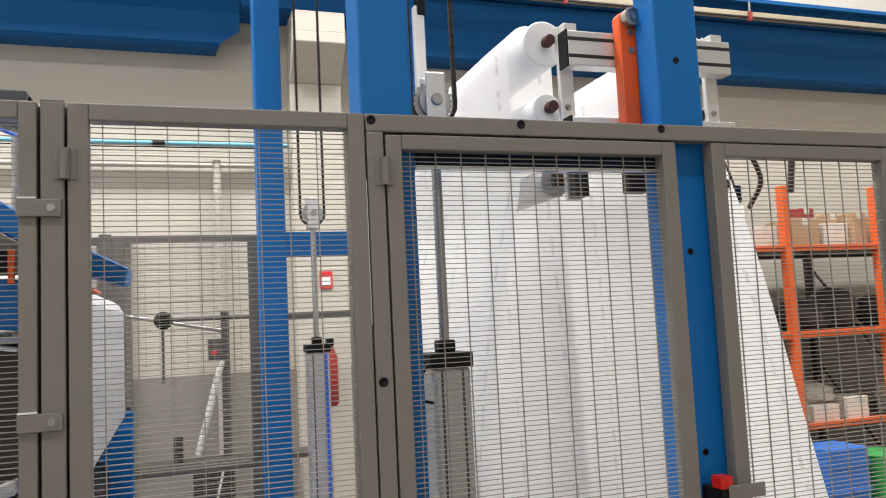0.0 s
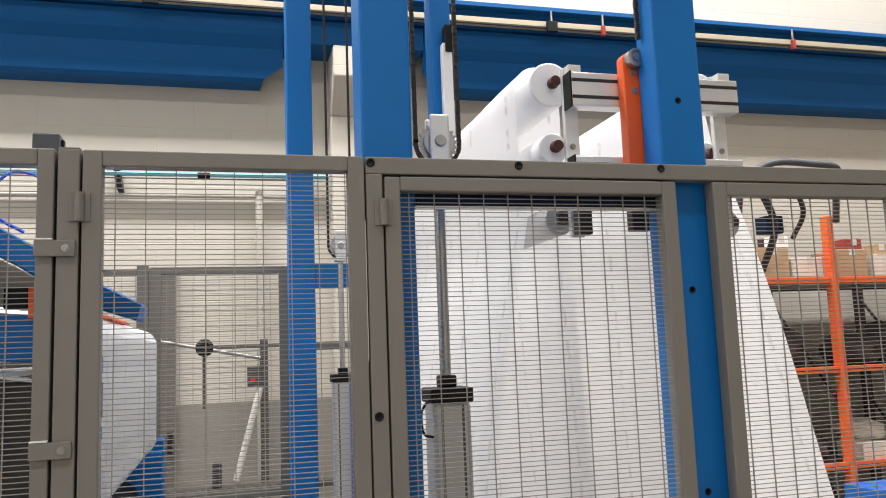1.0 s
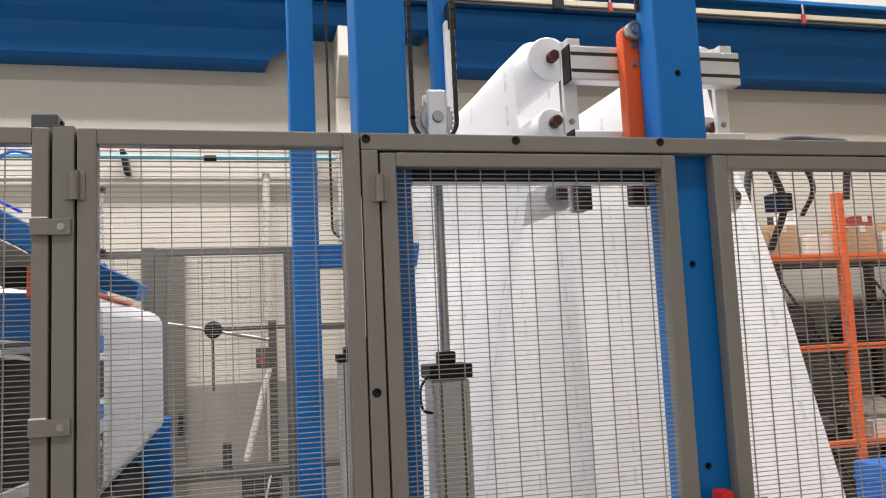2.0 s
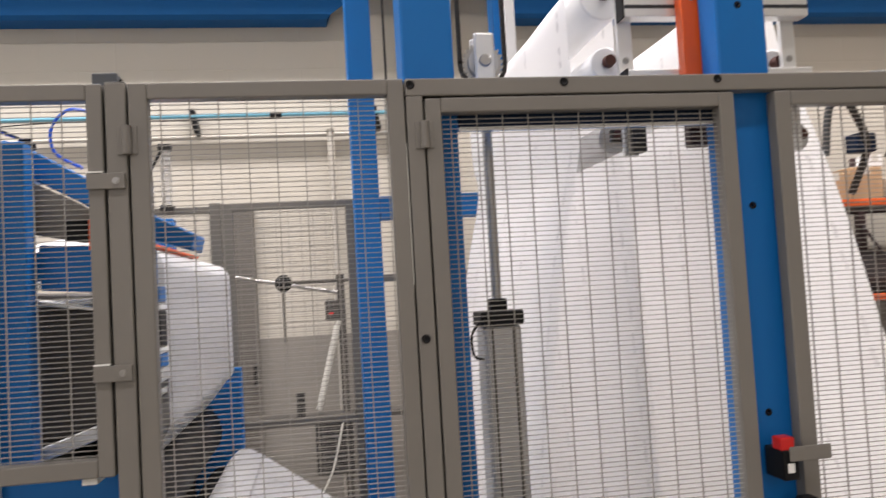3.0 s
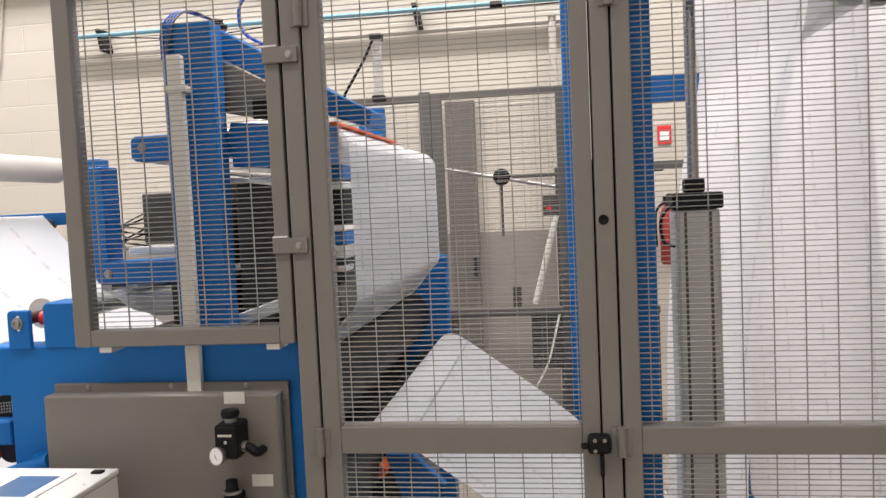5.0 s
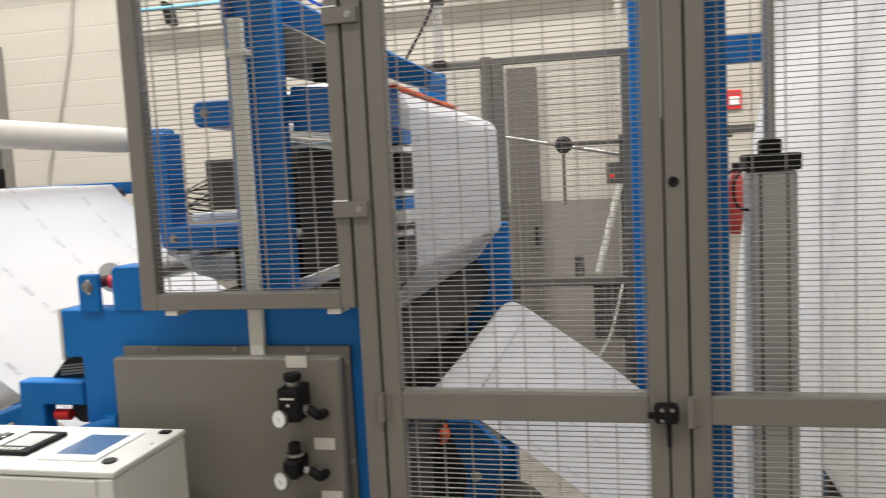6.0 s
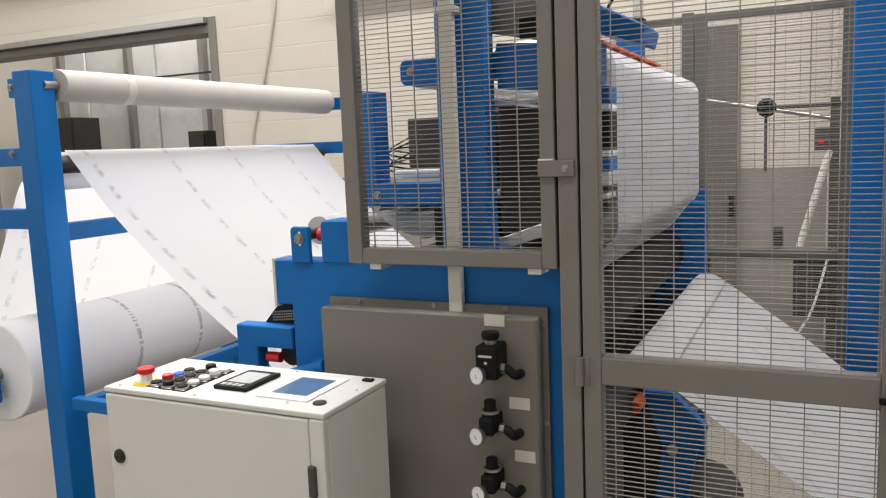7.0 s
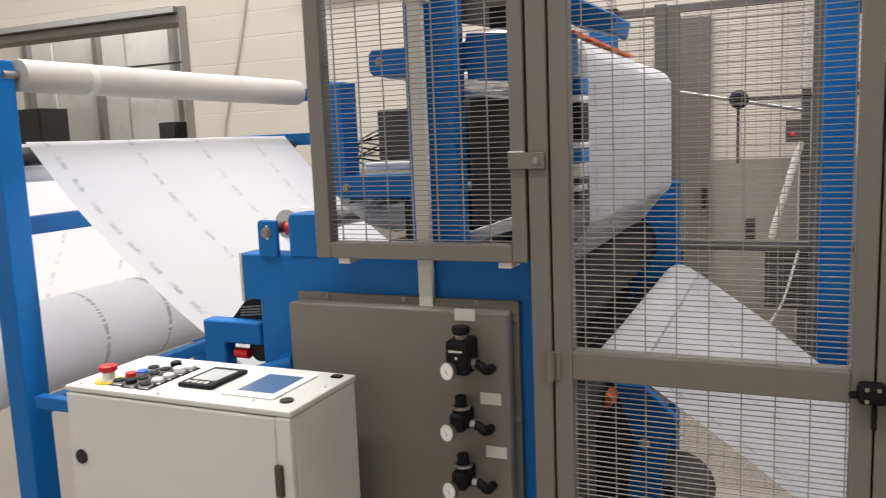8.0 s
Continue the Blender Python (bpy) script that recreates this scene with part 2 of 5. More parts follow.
def tube(parent, name, pts, r, m, label="", seg=8, sub=6):
    path = smooth_path(pts, sub)
    bm = bmesh.new()
    loops = []
    for i, p in enumerate(path):
        d = (path[min(i + 1, len(path) - 1)] - path[max(i - 1, 0)]).normalized()
        s = d.cross(Vector((0.31, 0.17, 0.94))).normalized()
        w = d.cross(s)
        loops.append([bm.verts.new(p + r * (math.cos(a) * s + math.sin(a) * w)) for a in (2 * math.pi * k / seg for k in range(seg))])
    for a, b in zip(loops, loops[1:]):
        for i in range(seg):
            bm.faces.new((a[i], a[(i + 1) % seg], b[(i + 1) % seg], b[i]))
    bm.faces.new(loops[0][::-1])
    bm.faces.new(loops[-1])
    bmesh.ops.recalc_face_normals(bm, faces=bm.faces)
    return flat_ends(part(name, bm, m, parent, label))


def prism(parent, name, outline, y0, y1, m, bev=0.002, label="", axis="y"):
    """A plate or bar with an outline of (x, z), from y0 to y1."""
    bm = bmesh.new()
    put = (lambda a, b, c: (a, c, b)) if axis == "y" else (lambda a, b, c: (c, a, b))
    f = bm.faces.new([bm.verts.new(put(x, z, y0)) for x, z in outline])
    r = bmesh.ops.extrude_face_region(bm, geom=[f])
    d = Vector(put(0, 0, y1 - y0))
    bmesh.ops.translate(bm, vec=d, verts=[v for v in r["geom"] if isinstance(v, bmesh.types.BMVert)])
    bmesh.ops.recalc_face_normals(bm, faces=bm.faces)
    if bev:
        bmesh.ops.bevel(bm, geom=list(bm.edges), offset=bev, segments=1, affect="EDGES")
    return part(name, bm, m, parent, label)


def sheet(parent, name, prof, y0, y1, m, label="", sub=5, wave=0.0, v0=0.0):
    """A web of paper: a path of (x, z) drawn out from y0 to y1, with u and v in metres."""
    path = smooth_path([(x, 0, z) for x, z in prof], sub)
    bm = bmesh.new()
    uvl = bm.loops.layers.uv.new("UVMap")
    ny = 14
    v, grid, vs = v0, [], []
    for i, p in enumerate(path):
        if i:
            v += (p - path[i - 1]).length
        vs.append(v)
        grid.append([bm.verts.new((p.x + wave * noise.noise(Vector((v * 1.5, k * 0.35, 1.7))), y0 + (y1 - y0) * k / ny,
                                   p.z + wave * noise.noise(Vector((v * 1.3, k * 0.3, 7.7))))) for k in range(ny + 1)])
    for i in range(len(path) - 1):
        for k in range(ny):
            f = bm.faces.new((grid[i][k], grid[i][k + 1], grid[i + 1][k + 1], grid[i + 1][k]))
            for lp, (a, b) in zip(f.loops, ((i, k), (i, k + 1), (i + 1, k + 1), (i + 1, k))):
                lp[uvl].uv = ((y1 - y0) * b / ny, vs[a])
    return part(name, bm, m, parent, label, smooth=True)


def arc(cx, cz, r, a0, a1, n=7):
    return [(cx + r * math.cos(radians(a0 + (a1 - a0) * i / n)), cz + r * math.sin(radians(a0 + (a1 - a0) * i / n))) for i in range(n + 1)]


def wire_mesh(parent, x0, x1, z0, z1, y, px=0.0503, pz=0.0091, label="welded wire mesh of fine horizontal wires"):
    """Welded mesh: close horizontal wires in front of wide-set upright ones."""
    bm = bmesh.new()
    x = x0 + 0.0195
    while x < x1 - 0.004:
        add_box(bm, x - 0.0009, x + 0.0009, y + 0.0018, y + 0.0043, z0 - 0.004, z1 + 0.004)
        x += px
    z = z0 + 0.005
    while z < z1 - 0.002:
        add_box(bm, x0 - 0.004, x1 + 0.004, y - 0.0003, y + 0.0018, z - 0.00072, z + 0.00072)
        z += pz
    return part("wire_mesh", bm, WIRE, parent, label)


def bolt(parent, x, y, z, r, m=None, axis=(0, -1, 0), name="bolt"):
    return lathe(parent, name, (x, y, z), axis, [(0, r * 1.5), (r * 0.3, r * 1.5), (r * 0.3, r), (r * 1.0, r), (r * 1.0, r * 0.55), (r * 0.7, r * 0.5)], m or STEEL, 12)


# ---- setting: the hall ----
def slab(name, x0, x1, y0, y1, z0, z1, m, label):
    bm = bmesh.new()
    add_box(bm, x0, x1, y0, y1, z0, z1)
    return tagged(linked(name, bm, m), label, "building", kind="structure")


WY = 4.2
slab("floor", -10, 9, -7, 9, -0.15, 0, FLOOR, "worn grey concrete hall floor")
slab("ceiling", -10, 9, -7, 9, CEIL, CEIL + 0.15, CEILM, "white hall ceiling")
slab("wall_west_low", -10.2, -10, -7, 9, 0, 2.2, WALL, "cream painted side wall below the added windows")
slab("wall_west_high", -10.2, -10, -7, 9, 4.6, CEIL, WALL, "cream painted side wall above the added windows")
slab("wall_west_pier", -10.2, -10, -7, -5.4, 2.2, 4.6, WALL, "cream painted pier beside the added windows")
slab("wall_west_rest", -10.2, -10, 0.6, 9, 2.2, 4.6, WALL, "cream painted side wall")
slab("wall_east", 9, 9.2, -7, 9, 0, CEIL, WALL, "cream painted side wall")
slab("wall_south_low", -10, 9, -7.2, -7, 0, 2.2, WALL, "cream painted end wall below the added windows")
slab("wall_south_high", -10, 9, -7.2, -7, 4.6, CEIL, WALL, "cream painted end wall above the added windows")
slab("wall_south_pier", -10, -7.5, -7.2, -7, 2.2, 4.6, WALL, "cream painted pier beside the added windows")
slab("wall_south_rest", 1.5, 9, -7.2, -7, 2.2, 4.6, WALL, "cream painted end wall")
# both windows are out of view, added only to hold the fill lamps
for name, x0, x1, y0, y1 in (("added_window_1", -7.5, 1.5, -7.14, -7.08), ("added_window_2", -10.14, -10.08, -5.4, 0.6)):
    wn = thing(name, ((x0 + x1) / 2, (y0 + y1) / 2, 2.2), "unseen high strip window added for fill light", "window", kind="structure")
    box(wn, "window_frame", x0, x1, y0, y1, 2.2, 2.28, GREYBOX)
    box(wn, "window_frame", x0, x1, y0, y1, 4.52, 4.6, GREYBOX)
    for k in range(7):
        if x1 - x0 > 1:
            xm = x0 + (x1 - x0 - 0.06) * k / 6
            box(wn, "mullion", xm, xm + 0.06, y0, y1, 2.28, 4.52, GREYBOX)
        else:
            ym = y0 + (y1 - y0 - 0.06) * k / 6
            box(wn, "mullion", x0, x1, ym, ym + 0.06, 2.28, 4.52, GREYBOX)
DX0, DX1, DZ = -8.2, -4.87, 2.64
slab("wall_north", DX1, 9, WY, WY + 0.25, 0, CEIL, WALL, "cream painted block wall")
slab("wall_north_beyond", -10, DX0, WY, WY + 0.25, 0, CEIL, WALL, "cream painted block wall")
slab("wall_north_lintel", DX0, DX1, WY, WY + 0.25, DZ, CEIL, WALL, "cream painted wall above the opening")
slab("wall_inner_room", -10, 9, 8.9, 9.0, 0, CEIL, PARTITION, "pale grey wall of the room beyond")
slab("dado", DX1 + 0.1, 9, WY - 0.004, WY, 0.0, 1.31, DADO, "grey painted lower band of the wall")

# opening with a grey steel frame and roller track
fr = thing("door_frame", (-6.5, WY, 0), "grey steel frame round a wide wall opening", "door frame", kind="structure")
box(fr, "jamb", DX1 - 0.045, DX1 + 0.03, WY - 0.02, WY + 0.2, 0, DZ + 0.075, GREYBOX)
box(fr, "jamb", DX0 - 0.03, DX0 + 0.07, WY - 0.02, WY + 0.2, 0, DZ + 0.075, GREYBOX)
box(fr, "head", DX0 + 0.07, DX1 - 0.045, WY - 0.03, WY + 0.2, DZ - 0.06, DZ + 0.01, GREYBOX)
box(fr, "track", DX0 + 0.07, DX1 - 0.045, WY - 0.07, WY - 0.002, DZ + 0.022, DZ + 0.075, STEEL, 0.003, "steel sliding door track")
box(fr, "track_lip", DX0 + 0.07, DX1 - 0.045, WY - 0.075, WY - 0.032, DZ + 0.01, DZ + 0.022, DARK, 0.001)
# pale sheet partition seen through the opening
pw = thing("partition", (-6.5, 5.6, 0), "pale grey corrugated sheet partition with dark joints", "partition", kind="structure")
for i in range(9):
    x = -8.6 + i * 0.55
    box(pw, "panel", x, x + 0.535, 5.6 + 0.02 * (i % 2), 5.66 + 0.02 * (i % 2), 0, 2.9, PARTITION, 0.004)
for i in range(5):
    box(pw, "post", -8.45 + i * 1.1, -8.38 + i * 1.1, 5.52, 5.6, 0, 2.9, STEEL)
box(pw, "conduit", -8.6, -3.7, 5.5, 5.52, 2.42, 2.44, DARK)
for x0, x1, z1 in ((-7.69, -7.34, 2.0), (-5.76, -5.53, 1.78)):
    cb = thing("cabinet", ((x0 + x1) / 2, 4.9, 0), "dark grey steel cabinet beyond the wall opening", "cabinet")
    box(cb, "body", x0, x1, 4.75, 5.1, 0, z1, DARK, 0.006)
    box(cb, "door", x0 + 0.02, x1 - 0.02, 4.735, 4.75, 0.05, z1 - 0.03, DARK, 0.003)


# blue folded beams along the wall, broken at the pilaster
def wall_beam(name, x0, x1, cut0, cut1):
    bm = bmesh.new()
    prof = [(0.0, 3.5), (-0.18, 3.495), (-0.215, 3.52), (-0.235, 3.6), (-0.25, 3.72), (-0.31, 3.79), (-0.33, 3.84), (-0.33, 3.92), (-0.1, 3.93), (0.0, 3.93)]
    ends = []
    for x, cut in ((x0, cut0), (x1, cut1)):
        ends.append([bm.verts.new((x + cut * (1 - max(0, min(1, (z - 3.5) / 0.1))), WY + y, z)) for y, z in prof])
    for i in range(len(prof)):
        j = (i + 1) % len(prof)
        bm.faces.new((ends[0][i], ends[0][j], ends[1][j], ends[1][i]))
    bm.faces.new(ends[0][::-1])
    bm.faces.new(ends[1])
    bmesh.ops.recalc_face_normals(bm, faces=bm.faces)
    ob = linked(name, bm, BEAMBLUE)
    return tagged(ob, "folded blue painted beam along the wall", "beam", kind="structure")


wall_beam("beam_1", -9.9, 0.1, 0, -0.15)
wall_beam("beam_2", 1.1, 8.9, 0.2, 0)
pil = thing("pilaster", (0.75, WY, 0), "cream pilaster with a sloping corbel head", "pilaster", kind="structure")
box(pil, "shaft", 0.44, 0.8, WY - 0.12, WY - 0.001, 0, 3.3, WALL, 0.01)
prism(pil, "corbel", [(WY - 0.12, 3.3), (WY - 0.34, 3.525), (WY - 0.34, 3.745), (WY - 0.001, 3.745), (WY - 0.001, 3.3)], 0.44, 0.8, WALL, 0.006, axis="x")
prism(pil, "bracket", [(WY - 0.325, 3.749), (WY - 0.325, 3.92), (WY - 0.001, 3.92), (WY - 0.001, 3.749)], 0.105, 1.095, BEAMBLUE, 0.004, axis="x")
tr = thing("cable_rail", (0, WY - 0.4, 4.13), "tan sliding rail with blue flange above the beams", "rail", kind="structure")
box(tr, "rail", -9.9, 8.9, WY - 0.42, WY - 0.36, 3.945, 3.995, TAN, 0.004)
box(tr, "lip", -9.9, 8.9, WY - 0.435, WY - 0.42, 3.935, 3.95, DARK, 0.002)
box(tr, "flange", -9.9, 8.9, WY - 0.44, WY - 0.001, 4.065, 4.1, BEAMBLUE, 0.004)
box(tr, "web_plate", -9.9, 8.9, WY - 0.36, WY - 0.001, 3.935, 4.065, BEAMBLUE, 0.002)
for x, m, w in ((2.045, BLACK, 0.04), (2.46, EXRED, 0.013), (4.14, EXRED, 0.013), (-0.75, BLACK, 0.05)):
    cr = thing("cable_trolley", (x, WY - 0.44, 3.9), "small cable trolley hanging on the tan rail", "trolley", "trolleys on the rail")
    box(cr, "body", x - w, x + w, WY - 0.47, WY - 0.436, 3.90, 3.98, m, 0.004)
    cyl(cr, "pin", (x, WY - 0.45, 3.98), (x, WY - 0.45, 4.065), 0.008, STEEL, 8)

# pipes and cables on the wall
pp = thing("wall_pipe", (0, WY - 0.1, 2.8), "light blue compressed air pipe along the wall", "pipe", kind="structure")
cyl(pp, "pipe", (-3.6, WY - 0.12, 2.85), (0.42, WY - 0.12, 2.85), 0.016, CYAN, 10)
for x in (-3.32, -0.99, 0.25):
    prism(pp, "clamp", [(x - 0.02, 2.9), (x + 0.015, 2.9), (x + 0.045, 2.735), (x + 0.01, 2.735)], WY - 0.13, WY - 0.001, BLACK, 0.003)
cyl(pp, "coupling", (-0.47, WY - 0.12, 2.845), (-0.39, WY - 0.12, 2.845), 0.022, BLACK, 12, "black pipe coupling")
tube(pp, "cable", [(-3.3, WY - 0.1, 2.84), (-2.6, WY - 0.1, 2.79), (-1.9, WY - 0.1, 2.83), (-1.0, WY - 0.1, 2.825), (0.2, WY - 0.1, 2.83)], 0.004, BLACK, seg=6)
cd = thing("cable_conduit", (0, WY - 0.05, 2.7), "pale grey cable conduit clipped along the wall", "conduit", kind="structure")
cyl(cd, "conduit", (-3.6, WY - 0.03, 2.72), (0.42, WY - 0.03, 2.72), 0.014, PIPEC, 12)
cyl(cd, "riser", (-0.062, WY - 0.06, 0.2), (-0.062, WY - 0.06, 2.75), 0.026, PIPEC, 12)
wc = thing("hanging_cable", (-4.2, WY, 1.0), "thin grey cable running down the wall", "cable")
tube(wc, "cable", [(-4.02, WY - 0.015, 4.0), (-4.18, WY - 0.014, 2.88), (-4.22, WY - 0.014, 2.65), (-4.36, WY - 0.014, 2.15), (-4.53, WY - 0.014, 1.62), (-4.58, WY - 0.014, 0.9)], 0.01, PIPEC)
sg = thing("fire_sign", (0.29, WY - 0.13, 1.93), "red and white fire equipment sign on the wall", "sign")
box(sg, "plate", 0.6, 0.69, WY - 0.13, WY - 0.121, 1.85, 1.97, SIGNRED, 0.002)
box(sg, "emblem", 0.615, 0.675, WY - 0.134, WY - 0.13, 1.875, 1.93, PANELW, 0.001)
ex = thing("fire_extinguisher", (0.64, WY - 0.2, 1.1), "red fire extinguisher hung on the wall", "extinguisher")
lathe(ex, "cylinder", (0.64, WY - 0.2, 1.06), (0, 0, 1), [(0, 0.04), (0.02, 0.05), (0.32, 0.05), (0.38, 0.028), (0.4, 0.022)], EXRED)
box(ex, "valve", 0.615, 0.665, WY - 0.23, WY - 0.17, 1.46, 1.51, BLACK, 0.006)
tube(ex, "hose", [(0.63, WY - 0.24, 1.48), (0.56, WY - 0.26, 1.4), (0.56, WY - 0.26, 1.18)], 0.009, BLACK)
box(ex, "bracket", 0.625, 0.655, WY - 0.152, WY - 0.121, 1.15, 1.4, STEEL)
gd = thing("grey_door", (-0.8, WY, 0), "grey steel door leaf set against the wall", "door")
box(gd, "leaf", -0.82, -0.615, WY - 0.05, WY - 0.005, 0, 2.225, DOORG, 0.004)
box(gd, "handle", -0.66, -0.63, WY - 0.09, WY - 0.05, 1.0, 1.14, BLACK, 0.004)

for lx, ly in LAMPS:
    lf = thing("ceiling_lamp", (lx, ly, CEIL - 0.12), "long white ceiling lamp fixture", "lamp", "ceiling lamps")
    box(lf, "housing", lx - 1.3, lx + 1.3, ly - 0.26, ly + 0.26, CEIL - 0.1, CEIL, PANELW, 0.01)
    box(lf, "diffuser", lx - 1.27, lx + 1.27, ly - 0.23, ly + 0.23, CEIL - 0.125, CEIL - 0.1, LAMPM, 0.004)

# ---- the guard fence in front ----
FD = 0.032
TOP = 1.982


def tubes(parent, spec, m=None):
    for name, x0, x1, z0, z1 in spec:
        box(parent, name, x0, x1, 0, FD, z0, z1, m or FENCE, 0.0025)


def hinge(parent, x, z, h=0.05):
    hg = cyl(parent, "hinge", (x, -0.006, z - h / 2), (x, -0.006, z + h / 2), 0.0085, FENCE, 12)
    box(hg, "leaf", x - 0.017, x + 0.017, -0.003, 0.0, z - h / 2, z + h / 2, FENCE, 0.001)


def foot(parent, x):
    box(parent, "foot_plate", x - 0.05, x + 0.05, -0.03, 0.07, 0, 0.01, FENCE, 0.002)


fp = thing("fence_post", (-0.523, 0.016, 0), "grey square steel fence post", "fence post")
box(fp, "post", -0.540, -0.505, 0, FD, 0.01, TOP + 0.001, FENCE, 0.0025)
box(fp, "cap", -0.540, -0.505, 0.0, FD, TOP + 0.001, TOP + 0.003, FENCE, 0.001)
foot(fp, -0.523)

ld = thing("mesh_door", (-0.255, 0.016, 0), "closed grey steel guard door with wire mesh and black latch", "door", "guard doors")
tubes(ld, [("stile", -0.501, -0.469, 0.06, TOP), ("stile", -0.043, -0.0125, 0.06, TOP),
           ("top_rail", -0.469, -0.043, 1.953, TOP), ("middle_rail", -0.469, -0.043, 1.099, 1.148), ("bottom_rail", -0.469, -0.043, 0.06, 0.1)])
wire_mesh(ld, -0.469, -0.043, 1.148, 1.953, 0.014)
wire_mesh(ld, -0.469, -0.043, 0.1, 1.099, 0.014)
hinge(ld, -0.504, 1.88)
hinge(ld, -0.506, 1.122)
hinge(ld, -0.506, 0.35)
lt = box(ld, "latch", -0.036, 0.003, -0.028, 0.0, 1.106, 1.138, BLACK, 0.007, "black plastic latch with lever")
box(lt, "lever", -0.016, -0.009, -0.02, -0.006, 1.066, 1.103, BLACK, 0.002)
box(lt, "nose", -0.047, -0.034, -0.02, -0.006, 1.113, 1.122, BLACK, 0.003)
for x, z in ((-0.024, 1.131), (-0.024, 1.113), (-0.008, 1.131)):
    bolt(lt, x, -0.028, z, 0.0022)
box(fp, "seal", -0.508, -0.499, 0.026, 0.036, 0.06, TOP - 0.002, BLACK, 0.001, "black rubber seal in the joint")
# this gap is open; the second strip is added behind it to keep it dark
box(fp, "seal", -0.5475, -0.538, 0.026, 0.036, 1.3, TOP - 0.002, DARK, 0.001, "dark strip behind the joint")
box(ld, "scratch", -0.0135, -0.0122, -0.0006, 0.0, 1.6, 1.86, STRUT, 0, "pale scratch down the stile")

rf = thing("gate_surround", (0.6, 0.016, 0), "fixed grey steel frame round the guard door", "fence")
box(rf, "post", -0.0095, 0.022, 0, FD, 0.01, 1.949, FENCE, 0.0025)
box(rf, "top_rail", -0.0095, 1.24, 0, FD, 1.949, TOP, FENCE, 0.0025)
foot(rf, 0.006)
for x0, x1, z0, z1 in ((-0.0145, -0.007, 0.06, TOP - 0.003), (0.019, 0.028, 0.06, 1.952), (0.028, 0.64, 1.942, 1.952)):
    box(rf, "seal", x0, x1, 0.026, 0.036, z0, z1, BLACK, 0.001, "black rubber seal in the joint")
for x, z in ((0.0, 1.970), (0.297, 1.971), (0.612, 1.972), (0.0035, 1.499), (0.005, 0.9)):
    lathe(rf, "plug", (x, 0.0, z), (0, -1, 0), [(-0.002, 0.0085), (0.0015, 0.0085), (0.002, 0.006), (0.0005, 0.004)], BLACK, 14, "black round plug")

rd = thing("mesh_door", (0.33, 0.016, 0), "closed grey steel guard door with fine wire mesh", "door", "guard doors")
tubes(rd, [("stile", 0.0255, 0.056, 0.06, 1.944), ("stile", 0.612, 0.644, 0.06, 1.945),
           ("top_rail", 0.056, 0.612, 1.917, 1.945), ("middle_rail", 0.056, 0.612, 1.098, 1.146), ("bottom_rail", 0.056, 0.612, 0.06, 0.1)])
wire_mesh(rd, 0.056, 0.612, 1.146, 1.917, 0.014)
wire_mesh(rd, 0.056, 0.612, 0.1, 1.098, 0.014)
hinge(rd, 0.022, 1.875)
hinge(rd, 0.022, 1.122)

rp = thing("mesh_fence", (0.95, 0.016, 0), "grey steel fence panel with wire mesh", "fence", "mesh fences")
tubes(rp, [("stile", 0.732, 0.766, 0.0, 1.946), ("stile", 1.196, 1.23, 0.0, 1.946),
           ("top_rail", 0.766, 1.196, 1.917, 1.946), ("bottom_rail", 0.766, 1.196, 0.06, 0.1)])
wire_mesh(rp, 0.766, 1.196, 0.1, 1.917, 0.014)
sw = thing("safety_switch", (0.69, -0.01, 1.22), "black and red door safety switch with grey bar", "switch")
box(sw, "body", 0.672, 0.705, -0.03, 0.036, 1.185, 1.243, BLACK, 0.003)
box(sw, "head", 0.668, 0.697, -0.032, 0.0, 1.243, 1.268, RED, 0.003)
box(sw, "actuator_bar", 0.684, 0.77, -0.036, -0.031, 1.222, 1.25, FENCE, 0.002)
box(sw, "label_plate", 0.68, 0.694, -0.0315, -0.03, 1.2, 1.218, PANELW, 0.0005)
box(sw, "lower_body", 0.708, 0.74, -0.03, 0.0, 1.08, 1.15, BLACK, 0.004)

sp = thing("mesh_fence", (-0.75, 0.016, 1.3), "small grey fence panel with wire mesh above the machine bed", "fence", "mesh fences")
tubes(sp, [("stile", -0.971, -0.938, 1.3, TOP), ("stile", -0.572, -0.545, 1.3, TOP),
           ("top_rail", -0.938, -0.572, 1.953, TOP), ("bottom_rail", -0.938, -0.572, 1.3, 1.331)])
wire_mesh(sp, -0.938, -0.572, 1.331, 1.953, 0.014)
box(sp, "tab", -0.925, -0.9, 0.004, 0.05, 1.289, 1.3, STRUT, 0.001)
box(sp, "tab", -0.6, -0.575, 0.004, 0.05, 1.289, 1.3, STRUT, 0.001)
for z in (1.809, 1.476):
    cl = box(sp, "clip", -0.573, -0.509, -0.008, -0.001, z - 0.014, z + 0.014, FENCE, 0.0015)
    bolt(cl, -0.524, -0.008, z, 0.0042)
    box(cl, "tape", -0.572, -0.545, -0.0085, 0.004, z + 0.0145, z + 0.017, PANELW, 0)
st = thing("guard_strut", (-0.76, 0.05, 1.2), "pale grey slotted strut behind the mesh panel", "strut")
box(st, "profile", -0.775, -0.747, 0.04, 0.056, 1.19, 1.832, STRUT, 0.002)
for z in (1.318, 1.77):
    box(st, "clamp", -0.782, -0.738, 0.036, 0.06, z - 0.006, z + 0.006, STRUT, 0.002)

